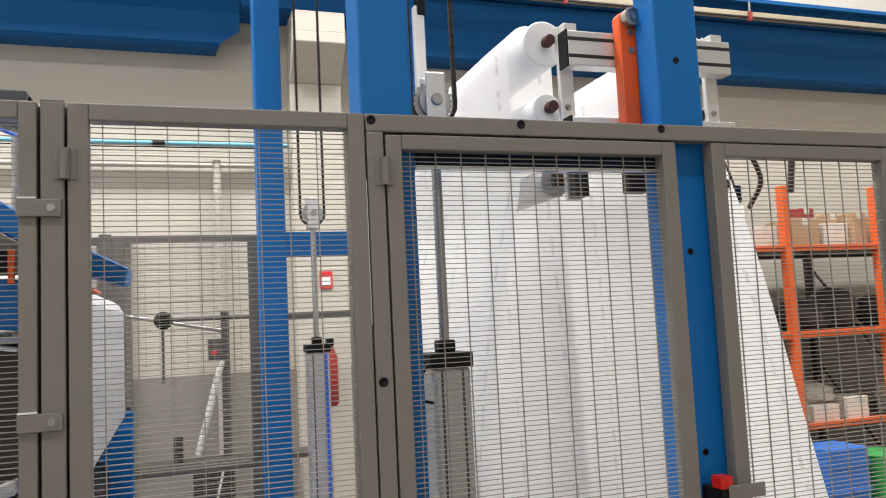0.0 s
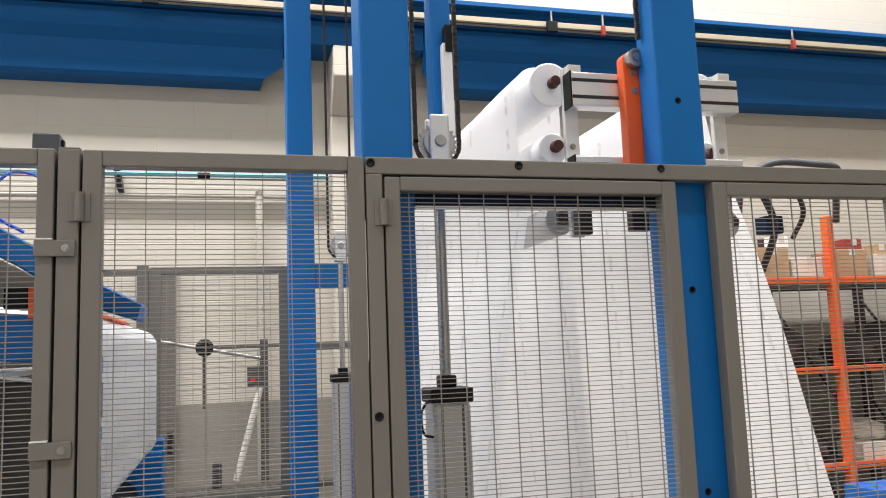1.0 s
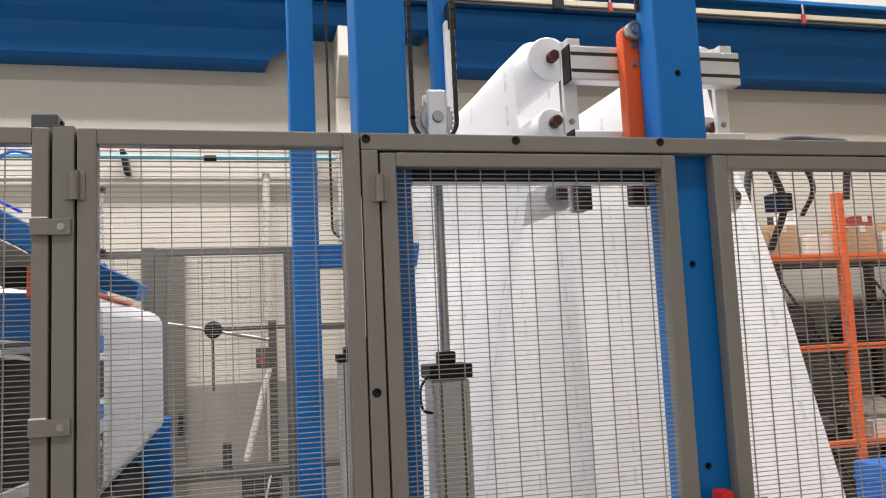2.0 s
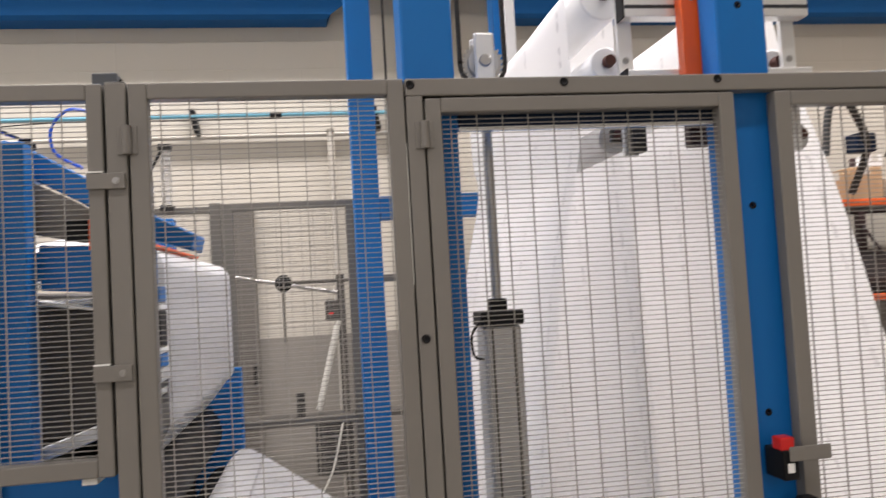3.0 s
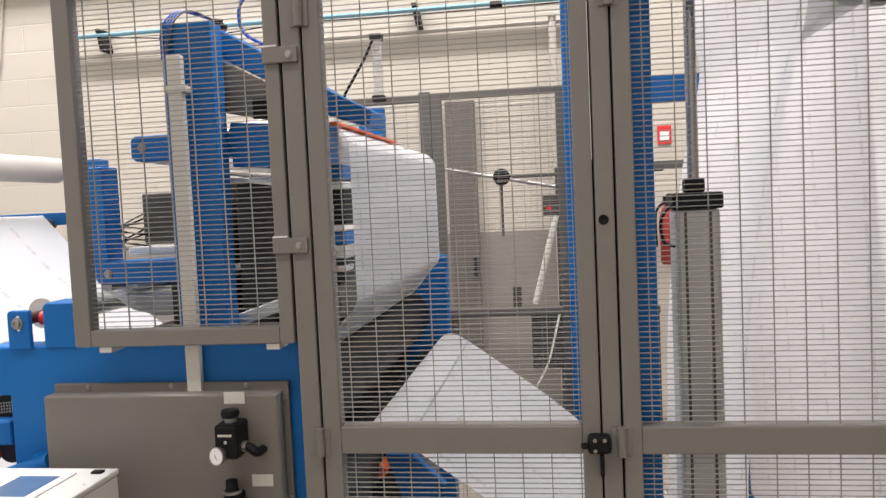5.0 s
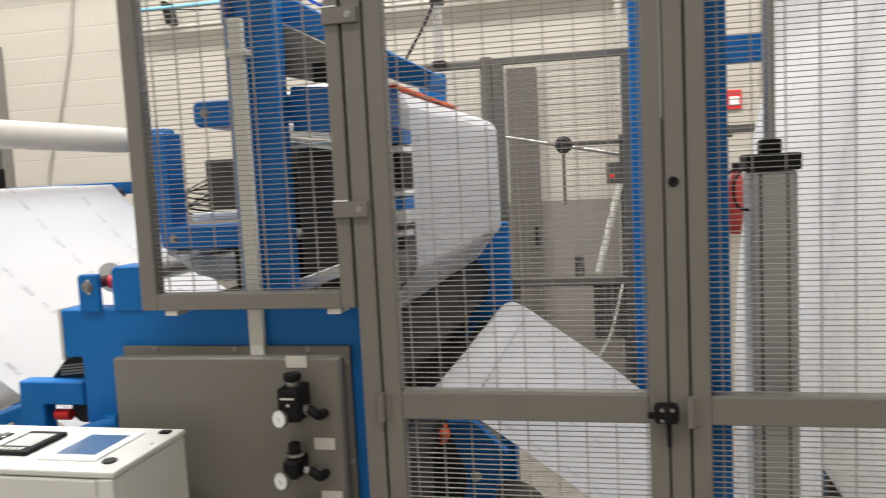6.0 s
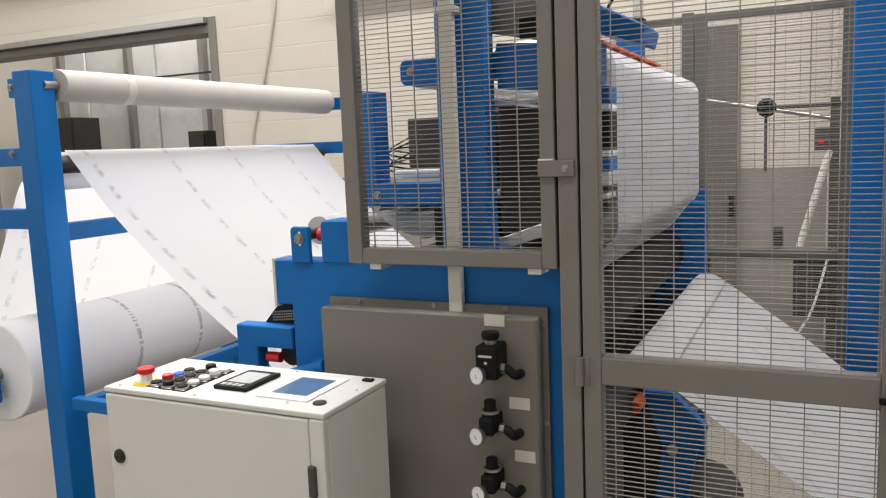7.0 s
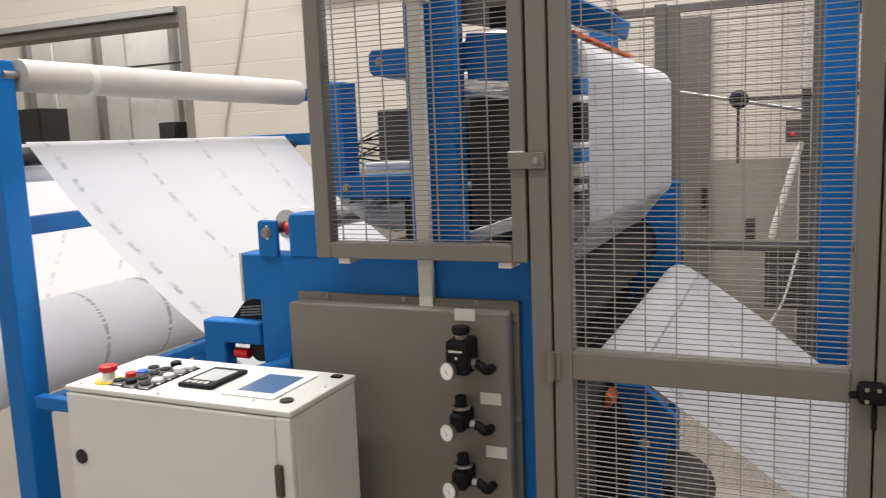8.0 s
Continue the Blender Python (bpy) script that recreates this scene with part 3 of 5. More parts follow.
# ---- blue machine frame ----
mf = thing("machine_gantry", (0.35, 0.9, 0), "tall blue steel machine frame with four posts", "machine")
box(mf, "post", -0.008, 0.094, 0.045, 0.145, 0, 4.3, BLUE, 0.006)
p2 = box(mf, "post", 0.64, 0.75, 0.04, 0.115, 0, 4.3, BLUE, 0.006)
for z in (2.135, 1.721, 1.305, 0.89):
    lathe(p2, "hole_plug", (0.690, 0.04, z), (0, -1, 0), [(-0.002, 0.0075), (0.001, 0.0075), (0.0015, 0.005), (0.0, 0.003)], BLACK, 12)
box(mf, "post", -0.035, 0.068, 1.71, 1.81, 0, 4.3, BLUE, 0.006)
fp2 = box(mf, "post", 0.575, 0.665, 1.7, 1.8, 0, 4.3, BLUE, 0.006)
box(fp2, "guide", 0.613, 0.655, 1.655, 1.698, 2.1, 2.9, BUTWHITE, 0.003, "white linear guide")
box(fp2, "chain_end", 0.625, 0.66, 1.645, 1.7, 2.86, 2.98, BLACK, 0.004)
box(mf, "front_beam", 0.094, 0.64, 0.05, 0.11, 1.9, 1.988, BLUE, 0.004)
# the beam is blue throughout; this navy strip stands for shade on its front
box(mf, "shade_strip", 0.096, 0.638, 0.044, 0.0495, 1.898, 1.978, NAVY, 0.001, "shade on the front beam as a navy strip")
box(mf, "edge_strip", 0.096, 0.638, 0.042, 0.0495, 1.89, 1.897, ALU, 0.001, "bare metal edge strip")
box(mf, "rear_beam", 0.068, 0.575, 1.715, 1.785, 1.876, 1.97, BLUE, 0.004)
box(mf, "top_beam", -0.008, 0.74, 0.05, 0.14, 4.3, 4.4, BLUE, 0.004)
box(mf, "top_beam", -0.02, 0.66, 1.71, 1.79, 4.3, 4.4, BLUE, 0.004)
box(mf, "cross_beam", 0.0, 0.068, 0.145, 1.71, 4.3, 4.4, BLUE, 0.004)
box(mf, "cross_beam", 0.6, 0.66, 0.115, 1.7, 4.3, 4.4, BLUE, 0.004)
box(mf, "shelf_bracket", 0.09, 0.24, 0.12, 0.25, 0.62, 0.66, BLUE, 0.004)
box(mf, "shelf_bracket", 0.06, 0.24, 1.54, 1.71, 0.62, 0.66, BLUE, 0.004)


def chain(parent, x, y, z0, z1):
    bm = bmesh.new()
    z, k = z0, 0
    while z < z1:
        w = 0.0028 if k % 2 else 0.0045
        add_box(bm, x - 0.0045, x + 0.0045, y - w, y + w, z, z + 0.0118)
        add_box(bm, x - 0.003, x + 0.003, y - 0.006, y + 0.006, z + 0.009, z + 0.0145)
        z += 0.0127
        k += 1
    return part("chain", bm, DARK, parent, "oily black roller chain")


def sprocket(parent, x, y, z, r):
    """A chain wheel with the chain lying round its lower half."""
    teeth = 22
    pts = []
    for i in range(teeth * 4):
        a = 2 * math.pi * i / (teeth * 4)
        rr = r - 0.004 + (0.003 if i % 4 in (1, 2) else -0.003)
        pts.append((x + rr * math.cos(a), z + rr * math.sin(a)))
    ob = prism(parent, "sprocket", pts, y - 0.003, y + 0.003, STEEL, 0, "bare steel chain wheel")
    lathe(ob, "hub", (x, y + 0.012, z), (0, -1, 0), [(0, r * 0.7), (0.024, r * 0.7), (0.024, 0.016), (0.036, 0.016), (0.037, 0.013)], ALUD, 24)
    bm = bmesh.new()
    n = max(8, int(math.pi * r / 0.0127))
    for k in range(n + 1):
        a = math.pi + math.pi * k / n
        w = 0.0028 if k % 2 else 0.0045
        c = Vector((x + (r + 0.002) * math.cos(a), y, z + (r + 0.002) * math.sin(a)))
        turn = Matrix.Rotation(-a, 4, "Y")
        for sx, sy, sz, dz in ((0.0045, w, 0.0058, 0.0), (0.003, 0.006, 0.0028, 0.0055)):
            bmesh.ops.create_cube(bm, size=2, matrix=Matrix.Translation(c) @ turn @ Matrix.Translation((0, 0, dz)) @ Matrix.Diagonal((sx, sy, sz, 1)))
    part("chain", bm, DARK, parent, "oily black roller chain")
    return ob


def lift_cylinder(x, y, captop, forkz, r, label, front=-1):
    t = thing("lift_cylinder", (x, y, 0.66), label, "pneumatic cylinder", "lift cylinders")
    body = box(t, "barrel", x - 0.04, x + 0.04, y - 0.04, y + 0.04, 0.69, captop - 0.03, ALUD, 0.008, "grey anodised aluminium barrel")
    for dx in (-0.022, 0.022):
        box(body, "groove", x + dx - 0.0025, x + dx + 0.0025, y - 0.0406, y - 0.0398, 0.7, captop - 0.035, UNITG, 0)
    box(t, "end_cap", x - 0.045, x + 0.045, y - 0.045, y + 0.045, captop - 0.03, captop, BLACK, 0.004)
    box(t, "end_cap", x - 0.045, x + 0.045, y - 0.045, y + 0.045, 0.66, 0.69, BLACK, 0.004)
    box(t, "neck", x - 0.018, x + 0.018, y - 0.018, y + 0.018, captop, captop + 0.025, BLACK, 0.004)
    cyl(t, "rod", (x, y, captop + 0.025), (x, y, forkz - 0.03), 0.0105, STEEL, 14, "polished steel piston rod")
    fk = box(t, "fork", x - 0.0215, x + 0.0215, y - 0.026, y - 0.016, forkz - 0.045, forkz + 0.06, ALU, 0.005, "cast aluminium sprocket fork")
    box(fk, "fork_back", x - 0.0215, x + 0.0215, y + 0.016, y + 0.026, forkz - 0.045, forkz + 0.06, ALU, 0.005)
    box(fk, "fork_base", x - 0.0215, x + 0.0215, y - 0.026, y + 0.026, forkz - 0.06, forkz - 0.045, ALU, 0.004)
    lathe(fk, "axle", (x, y, forkz), (0, -1, 0), [(-0.03, 0.013), (0.029, 0.013), (0.031, 0.011)], STEEL, 14)
    sprocket(t, x, y, forkz, r)
    chain(t, x - r - 0.002, y, forkz, 4.3)
    chain(t, x + r + 0.002, y, forkz, 4.3)
    return t


ca = lift_cylinder(0.179, 0.175, 1.537, 2.058, 0.0465, "grey pneumatic cylinder with black caps beside the blue post")
tube(ca, "hose", [(0.137, 0.15, 1.52), (0.115, 0.14, 1.49), (0.118, 0.14, 1.45), (0.138, 0.14, 1.44)], 0.003, BLACK)
cb2 = lift_cylinder(0.154, 1.6, 1.535, 2.025, 0.043, "grey pneumatic cylinder with blue hose at the rear post")
tube(cb2, "hose", [(0.178, 1.556, 1.5), (0.178, 1.55, 1.2), (0.175, 1.55, 0.7)], 0.006, BUTBLUE)

# ---- dancer carriage with its rollers ----
dc = thing("roller_carriage", (0.7, 0.85, 1.86), "sliding roller carriage of aluminium profiles with orange bracket", "carriage")
Y0, Y1 = 0.235, 1.5


def profile(name, x0, x1, z0, z1, y0, y1):
    pr = box(dc, name, x0, x1, y0, y1, z0, z1, ALU, 0.003, "slotted aluminium profile")
    h = (z1 - z0)
    for f in (0.27, 0.76):
        box(pr, "slot", x0 + 0.001, x1 - 0.001, y0 - 0.0006, y0 + 0.002, z0 + h * f - 0.004, z0 + h * f + 0.004, SLOT, 0)
    box(pr, "end_plate", x0 - 0.004, x0, y0 - 0.001, y1, z0 - 0.002, z1 + 0.002, BLACK, 0.001)


for ya, yb in ((0.15, 0.19), (1.53, 1.57)):
    profile("profile", 0.482, 0.914, 2.16, 2.24, ya, yb)
    profile("profile", 0.482, 0.914, 1.965, 2.045, ya, yb)
    yp = (0.19, 0.204) if ya < 1 else (1.516, 1.53)
    pl = box(dc, "side_plate", 0.478, 0.512, yp[0], yp[1], 1.865, 2.262, ALU, 0.002, "brushed aluminium side plate")
    pr2 = box(dc, "side_plate", 0.868, 0.902, yp[0], yp[1], 1.865, 2.262, ALU, 0.002, "brushed aluminium side plate")
    if ya < 1:
        for p, x in ((pl, 0.494), (pr2, 0.885)):
            for z in (2.245, 2.075):
                bolt(p, x, yp[0], z, 0.005)
            box(p, "top_tab", x - 0.012, x + 0.02, 0.165, yp[0], 2.226, 2.262, ALU, 0.002)
# the two lowest rollers are coloured grey to carry the shade under the carriage
for x, z, r in ((0.468, 2.236, 0.054), (0.466, 2.082, 0.037), (0.868, 2.236, 0.05), (0.872, 2.075, 0.035), (0.472, 1.914, 0.037), (0.915, 1.905, 0.035)):
    ro = lathe(dc, "roller", (x, Y0, z), (0, 1, 0), [(0, r - 0.003), (0.003, r), (Y1 - Y0 - 0.003, r), (Y1 - Y0, r - 0.003)], BUTWHITE if z > 2 else ALUD, 40, "white coated guide roller" if z > 2 else "guide roller with its shade put in as grey")
    lathe(ro, "journal", (x, 0.204, z), (0, 1, 0), [(0, 0.0125), (0.012, 0.0125), (0.014, 0.014), (0.02, 0.014), (0.022, 0.01), (0.033, 0.01)], RUST, 16, "oiled brown shaft end")
    cyl(ro, "journal", (x, Y1, z), (x, Y1 + 0.03, z), 0.014, RUST, 14)
ob_ = prism(dc, "bracket", [(0.596, 1.95), (0.645, 1.95), (0.645, 2.262), (0.634, 2.277), (0.602, 2.277), (0.596, 2.267)], 0.118, 0.149, ORANGE, 0.002, "orange painted bracket")
for z in (2.232, 2.19, 1.99):
    bolt(ob_, 0.621, 0.118, z, 0.005)
lathe(dc, "bearing", (0.62, 0.118, 2.262), (0, -1, 0), [(0, 0.021), (0.02, 0.021), (0.021, 0.016), (0.017, 0.015), (0.017, 0.008), (0.021, 0.007)], STEEL, 24, "steel guide bearing")
# dark block over the side plate's lower end, standing for its shade
box(dc, "bearing_block", 0.484, 0.518, 0.16, 0.19, 1.868, 1.958, DARK, 0.003, "lower end of the side plate, darkened for shade")
box(dc, "bearing_arm", 0.456, 0.49, 0.205, 0.222, 1.9, 1.928, DARK, 0.003, "dark arm of the lower roller")
# lower end of the orange bracket, its shade put in as maroon
box(dc, "shaded_bracket_end", 0.612, 0.664, 0.15, 0.18, 1.875, 1.945, MAROON, 0.004, "lower end of the orange bracket, shade painted maroon")
box(dc, "cross_tie", 0.68, 0.74, 0.19, 1.53, 2.0, 2.03, ALU, 0.003)
dc.location = (0.71, 0.85, 1.85)
ch = thing("lift_chain", (0.636, 0.08, 2.3), "oily black chain running up the blue post", "chain")
chain(ch, 0.632, 0.09, 2.29, 4.3)

# ---- the paper web ----
pw_ = thing("paper_web", (0, 0.9, 0.4), "white printed paper web threaded through the machine", "paper web")
WA, WB = 0.285, 1.5
sheet(pw_, "web", arc(0.468, 2.236, 0.056, 80, 180, 6) + [(0.414, 2.05), (0.426, 1.915), (0.36, 1.62), (0.305, 1.17), (0.29, 0.75), (0.285, 0.45)], 0.3, 1.5, PAPER, "rising sheet of white printed paper", 4, 0.004)
sheet(pw_, "web", [(0.89, 2.285), (0.925, 2.22), (0.955, 2.07), (1.0, 1.974), (1.089, 1.697), (1.218, 1.195), (1.44, 0.36)], 0.3, 1.72, PAPER, "slanting sheet of white printed paper", 4, 0.004)
sheet(pw_, "web", [(0.47, 2.292), (0.5, 2.284), (0.521, 2.255), (0.525, 2.2), (0.524, 2.0), (0.526, 1.87), (0.545, 1.5), (0.565, 1.0), (0.58, 0.45)], 0.3, 1.56, PAPER, "hanging sheet of white printed paper", 4, 0.002)
sheet(pw_, "web", [(0.86, 2.289), (0.83, 2.275), (0.815, 2.236), (0.822, 2.0), (0.84, 1.5), (0.85, 1.0), (0.85, 0.45)], 0.3, 1.56, PAPER, "hanging sheet of white printed paper", 4, 0.002)
# over the printing unit and down
sheet(pw_, "web", [(-0.86, 1.70), (-0.74, 1.735), (-0.62, 1.738), (-0.575, 1.722)] + arc(-0.565, 1.665, 0.054, 70, 0, 5) + [(-0.511, 1.5)] + arc(-0.565, 1.345, 0.054, 0, -60, 5) + [(-0.62, 1.2), (-0.72, 1.11)], 0.32, 1.55, PAPER, "upright sheet of white paper over two rollers", 4, 0.002)
sheet(pw_, "web", [(-0.64, 0.80), (-0.575, 0.95), (-0.52, 1.03), (-0.475, 1.047), (-0.42, 1.02), (-0.393, 1.0), (-0.178, 0.844), (-0.05, 0.74), (0.09, 0.62), (0.28, 0.46)], 0.32, 1.55, PAPER, "sloping sheet of white printed paper", 4, 0.003)
# from the unwinding roll
sheet(pw_, "web", arc(-2.085, 1.517, 0.033, 130, 50, 4) + [(-1.9, 1.362), (-1.718, 1.203), (-1.52, 1.055), (-1.3, 0.92)], 0.28, 1.52, PAPER, "slanting sheet of printed paper from the roll", 4, 0.004)
sheet(pw_, "web", [(-2.09, 1.551), (-2.15, 1.538), (-2.22, 1.505), (-2.284, 1.455), (-2.337, 1.364), (-2.5, 1.06), (-2.557, 0.9)], 0.28, 1.5, PAPER, "", 4, 0.004)
lr = thing("floor_roller", (0.32, 0.9, 0), "steel turning roller on low brackets under the web", "roller", "turning rollers")
cyl(lr, "roller", (0.32, 0.25, 0.45), (0.32, 1.55, 0.45), 0.034, ALU, 24)
for y in (0.21, 1.55):
    box(lr, "bracket", 0.295, 0.345, y, y + 0.04, 0, 0.48, UNITG, 0.004)
copy_thing(lr, Matrix.Translation((1.42, 0.9, 0)))
copy_thing(lr, Matrix.Translation((0.62, 0.9, 0)))
copy_thing(lr, Matrix.Translation((0.89, 0.9, 0)))
# ---- printing unit behind the small panel ----
pu = thing("printing_unit", (-0.72, 0.5, 1.295), "blue steel printing unit with rollers and grey ink housing", "printing unit")
col = box(pu, "column", -0.795, -0.703, 0.08, 0.135, 1.295, 1.9, BLUE, 0.004, "blue upright plate")
box(col, "rib", -0.797, -0.783, 0.07, 0.08, 1.3, 1.9, BLUE, 0.001)
box(pu, "column", -0.795, -0.703, 1.56, 1.62, 1.295, 1.9, BLUE, 0.004, "blue upright plate")
for y0, y1 in ((0.14, 0.2), (1.5, 1.56)):
    am = prism(pu, "upper_arm", [(-0.903, 1.648), (-0.7, 1.648), (-0.7, 1.628), (-0.6, 1.62), (-0.5 if y0 < 1 else -0.68, 1.628), (-0.5 if y0 < 1 else -0.68, 1.7), (-0.7, 1.714), (-0.703, 1.699), (-0.903, 1.699), (-0.912, 1.69), (-0.912, 1.657)], y0, y1, BLUE, 0.002, "blue plate arm with rounded end")
    if y0 < 1:
        al = prism(pu, "lower_arm", [(-1.008, 1.642), (-0.978, 1.642), (-0.978, 1.449), (-0.79, 1.452), (-0.79, 1.403), (-0.998, 1.403), (-1.008, 1.413)], y0, y1, BLUE, 0.002, "blue angled arm")
        bolt(am, -0.887, y0, 1.675, 0.006)
        bolt(al, -0.978, y0, 1.425, 0.006)
for x, z, r, m, n in ((-0.565, 1.665, 0.05, ALUD, "roller"), (-0.565, 1.345, 0.05, UNITG, "roller"), (-0.9, 1.674, 0.028, BUTWHITE, "guide_roller"), (-0.99, 1.4, 0.028, BUTWHITE, "guide_roller")):
    ro = lathe(pu, n, (x, 0.21, z), (0, 1, 0), [(0, r - 0.003), (0.003, r), (1.29, r), (1.293, r - 0.003)], m, 32)
    cyl(ro, "shaft", (x, 0.15, z), (x, 1.55, z), 0.012, STEEL, 12)
hs = box(pu, "housing", -0.745, -0.605, 0.25, 1.45, 1.33, 1.61, UNITG, 0.006, "grey steel housing")
box(hs, "edge_strip", -0.745, -0.6, 0.2, 0.25, 1.598, 1.607, PANELW, 0.002)
prism(hs, "lid", [(-0.75, 1.615), (-0.6, 1.59), (-0.6, 1.583), (-0.75, 1.607)], 0.16, 0.25, ALU, 0.001)
box(pu, "side_block", -0.86, -0.80, 0.3, 1.4, 1.42, 1.63, UNITG, 0.006, "grey steel block")
mo = box(pu, "motor_box", -0.985, -0.86, 0.3, 0.5, 1.475, 1.588, UNITG, 0.005, "dark motor box with loose wires")
rng = random.Random(4)
for i in range(5):
    x, z = -0.985, 1.5 + 0.012 * i
    tube(mo, "wire", [(x, 0.32, z), (x - 0.03, 0.27, z + rng.uniform(-0.03, 0.03)), (x - 0.02, 0.26, z - 0.03), (x + 0.03, 0.28, z - 0.04)], 0.0022, BLACK if i % 2 else UNITG, seg=5)
box(mo, "cover", -0.99, -0.88, 0.24, 0.3, 1.455, 1.473, PANELW, 0.004)
prism(pu, "ink_tray", [(-1.07, 1.385), (-0.87, 1.372), (-0.87, 1.33), (-0.93, 1.318), (-1.0, 1.335)], 0.26, 1.45, PARTITION, 0.002, "white drip tray")
box(pu, "drum_block", -0.9, -0.8, 0.24, 1.45, 1.3, 1.4, DARK, 0.01, "dark roller block")
prism(pu, "doctor_blade", [(-0.745, 1.296), (-0.6, 1.346), (-0.6, 1.372), (-0.745, 1.324)], 0.14, 0.165, ALU, 0.002, "pale sloping doctor blade plate")
tp = prism(pu, "top_arm", [(-0.81, 1.86), (-0.81, 1.9), (-0.765, 1.92), (-0.725, 1.905), (-0.632, 1.85), (-0.512, 1.773), (-0.42, 1.724), (-0.428, 1.692), (-0.516, 1.722), (-0.635, 1.797), (-0.73, 1.85)], 0.16, 0.3, BLUE, 0.003, "sloping blue top arm")
prism(tp, "under_plate", [(-0.745, 1.852), (-0.635, 1.795), (-0.565, 1.752), (-0.565, 1.715), (-0.625, 1.715), (-0.745, 1.742)], 0.145, 0.158, GREYBOX, 0.001, "grey plate under the arm")
box(tp, "opening", -0.652, -0.612, 0.138, 0.145, 1.718, 1.757, BLACK, 0.002)
box(tp, "orange_edge", -0.61, -0.6, 0.132, 0.145, 1.70, 1.757, ORANGE, 0.001)
box(pu, "orange_strip", -0.552, -0.53, 0.3, 0.95, 1.716, 1.722, ORANGE, 0.001, "thin orange strip above the sheet")
gl = lathe(pu, "hose_gland", (-0.74, 0.2, 1.908), (0, 0, 1), [(0, 0.02), (0.01, 0.02), (0.014, 0.012), (0.02, 0.012)], BLACK, 14)
for i in range(4):
    tube(pu, "air_hose", [(-0.74, 0.19, 1.925), (-0.765 - 0.006 * i, 0.12, 1.93), (-0.778 - 0.006 * i, 0.075, 1.89), (-0.785 - 0.004 * i, 0.07, 1.83)], 0.0022, BUTBLUE if i % 2 else HOSE, seg=6)
tube(pu, "air_hose", [(-0.64, 0.22, 1.87), (-0.685, 0.2, 1.9), (-0.69, 0.2, 1.95), (-0.66, 0.22, 1.99), (-0.62, 0.28, 1.99)], 0.0035, BUTBLUE, seg=6)
for name, z0, z1, m in (("side_block", 1.596, 1.627, BLUE), ("shim", 1.578, 1.592, PANELW), ("gear_plate", 1.503, 1.576, BLACK), ("shim", 1.489, 1.501, PANELW),
                        ("side_block", 1.461, 1.487, BLUE), ("spacer", 1.432, 1.46, ALU), ("gear_plate", 1.418, 1.431, DARK), ("spacer", 1.404, 1.417, ALU), ("gear_plate", 1.385, 1.403, DARK)):
    box(pu, name, -0.585, -0.508 if z0 > 1.43 else -0.512, 0.245, 0.315, z0, z1, m, 0.0025)
for z, m in ((1.54, STEEL), (1.446, STEEL), (1.412, RED)):
    lathe(pu, "bearing_cap", (-0.54, 0.245, z), (0, -1, 0), [(0, 0.011), (0.004, 0.011), (0.005, 0.008), (0.009, 0.007)], m, 16)
jb = box(pu, "junction_box", -0.712, -0.652, 0.58, 0.64, 2.085, 2.166, HOSE, 0.004, "blue grey junction box on a rod")
box(jb, "gland", -0.652, -0.645, 0.6, 0.62, 2.135, 2.155, BLACK, 0.002)
cyl(pu, "rod", (-0.68, 0.61, 1.61), (-0.68, 0.61, 2.085), 0.008, STEEL, 12)
box(pu, "rear_plate", -0.66, -0.487, 1.57, 1.62, 0.9, 1.34, BLUE, 0.004, "blue rear side plate")

# ---- machine bed ----
bd = thing("machine_bed", (-0.87, 0.8, 0), "blue painted steel machine bed with roller brackets", "machine bed")
prism(bd, "front_plate", [(-1.198, 1.294), (-0.515, 1.294), (-0.515, 0.0), (-1.158, 0.0), (-1.158, 1.196), (-1.198, 1.196)], 0.06, 0.12, BLUE, 0.003, "blue front plate")
box(bd, "rear_plate", -1.185, -0.49, 1.56, 1.62, 0.0, 1.294, BLUE, 0.004, "blue rear plate")
box(bd, "top_plate", -1.0, -0.63, 0.12, 1.56, 1.255, 1.285, DARK, 0.004)
box(bd, "core_block", -1.0, -0.66, 0.14, 1.56, 0.1, 1.255, DARK, 0.01, "dark inner machine body")
lathe(bd, "dark_roller", (-0.66, 0.13, 1.12), (0, 1, 0), [(0, 0.1), (1.42, 0.1)], BLACK, 36, "black rubber roller")
lathe(bd, "dark_roller", (-0.56, 0.13, 0.93), (0, 1, 0), [(0, 0.06), (1.42, 0.06)], BLACK, 36, "black rubber roller")
box(bd, "edge_plate", -1.205, -1.198, 0.06, 0.12, 1.19, 1.296, STRUT, 0.001)
blk = prism(bd, "bearing_block", [(-1.072, 1.29), (-1.072, 1.372), (-1.064, 1.38), (-1.0, 1.38), (-1.0, 1.29)], 0.055, 0.12, BLUE, 0.003, "blue bearing block")
brk = prism(bd, "roller_bracket", [(-1.145, 1.29), (-1.145, 1.36), (-1.14, 1.366), (-1.098, 1.366), (-1.098, 1.29)], 0.05, 0.062, BLUE, 0.002, "blue bracket plate with bolt")
for z in (1.353, 1.329):
    cyl(brk, "slot_hole", (-1.121, 0.0495, z), (-1.121, 0.051, z), 0.0035, PANELW, 10)
bolt(brk, -1.122, 0.05, 1.341, 0.008)
cyl(bd, "guide_roller", (-1.125, 0.13, 1.35), (-1.125, 1.5, 1.35), 0.031, ALU, 28, "bare steel guide roller")
cyl(bd, "hub", (-1.1, 0.095, 1.345), (-1.07, 0.095, 1.345), 0.014, SIGNRED, 16, "dark red hub")
cyl(bd, "hub", (-1.125, 0.075, 1.345), (-1.125, 0.13, 1.345), 0.012, RUST, 14)
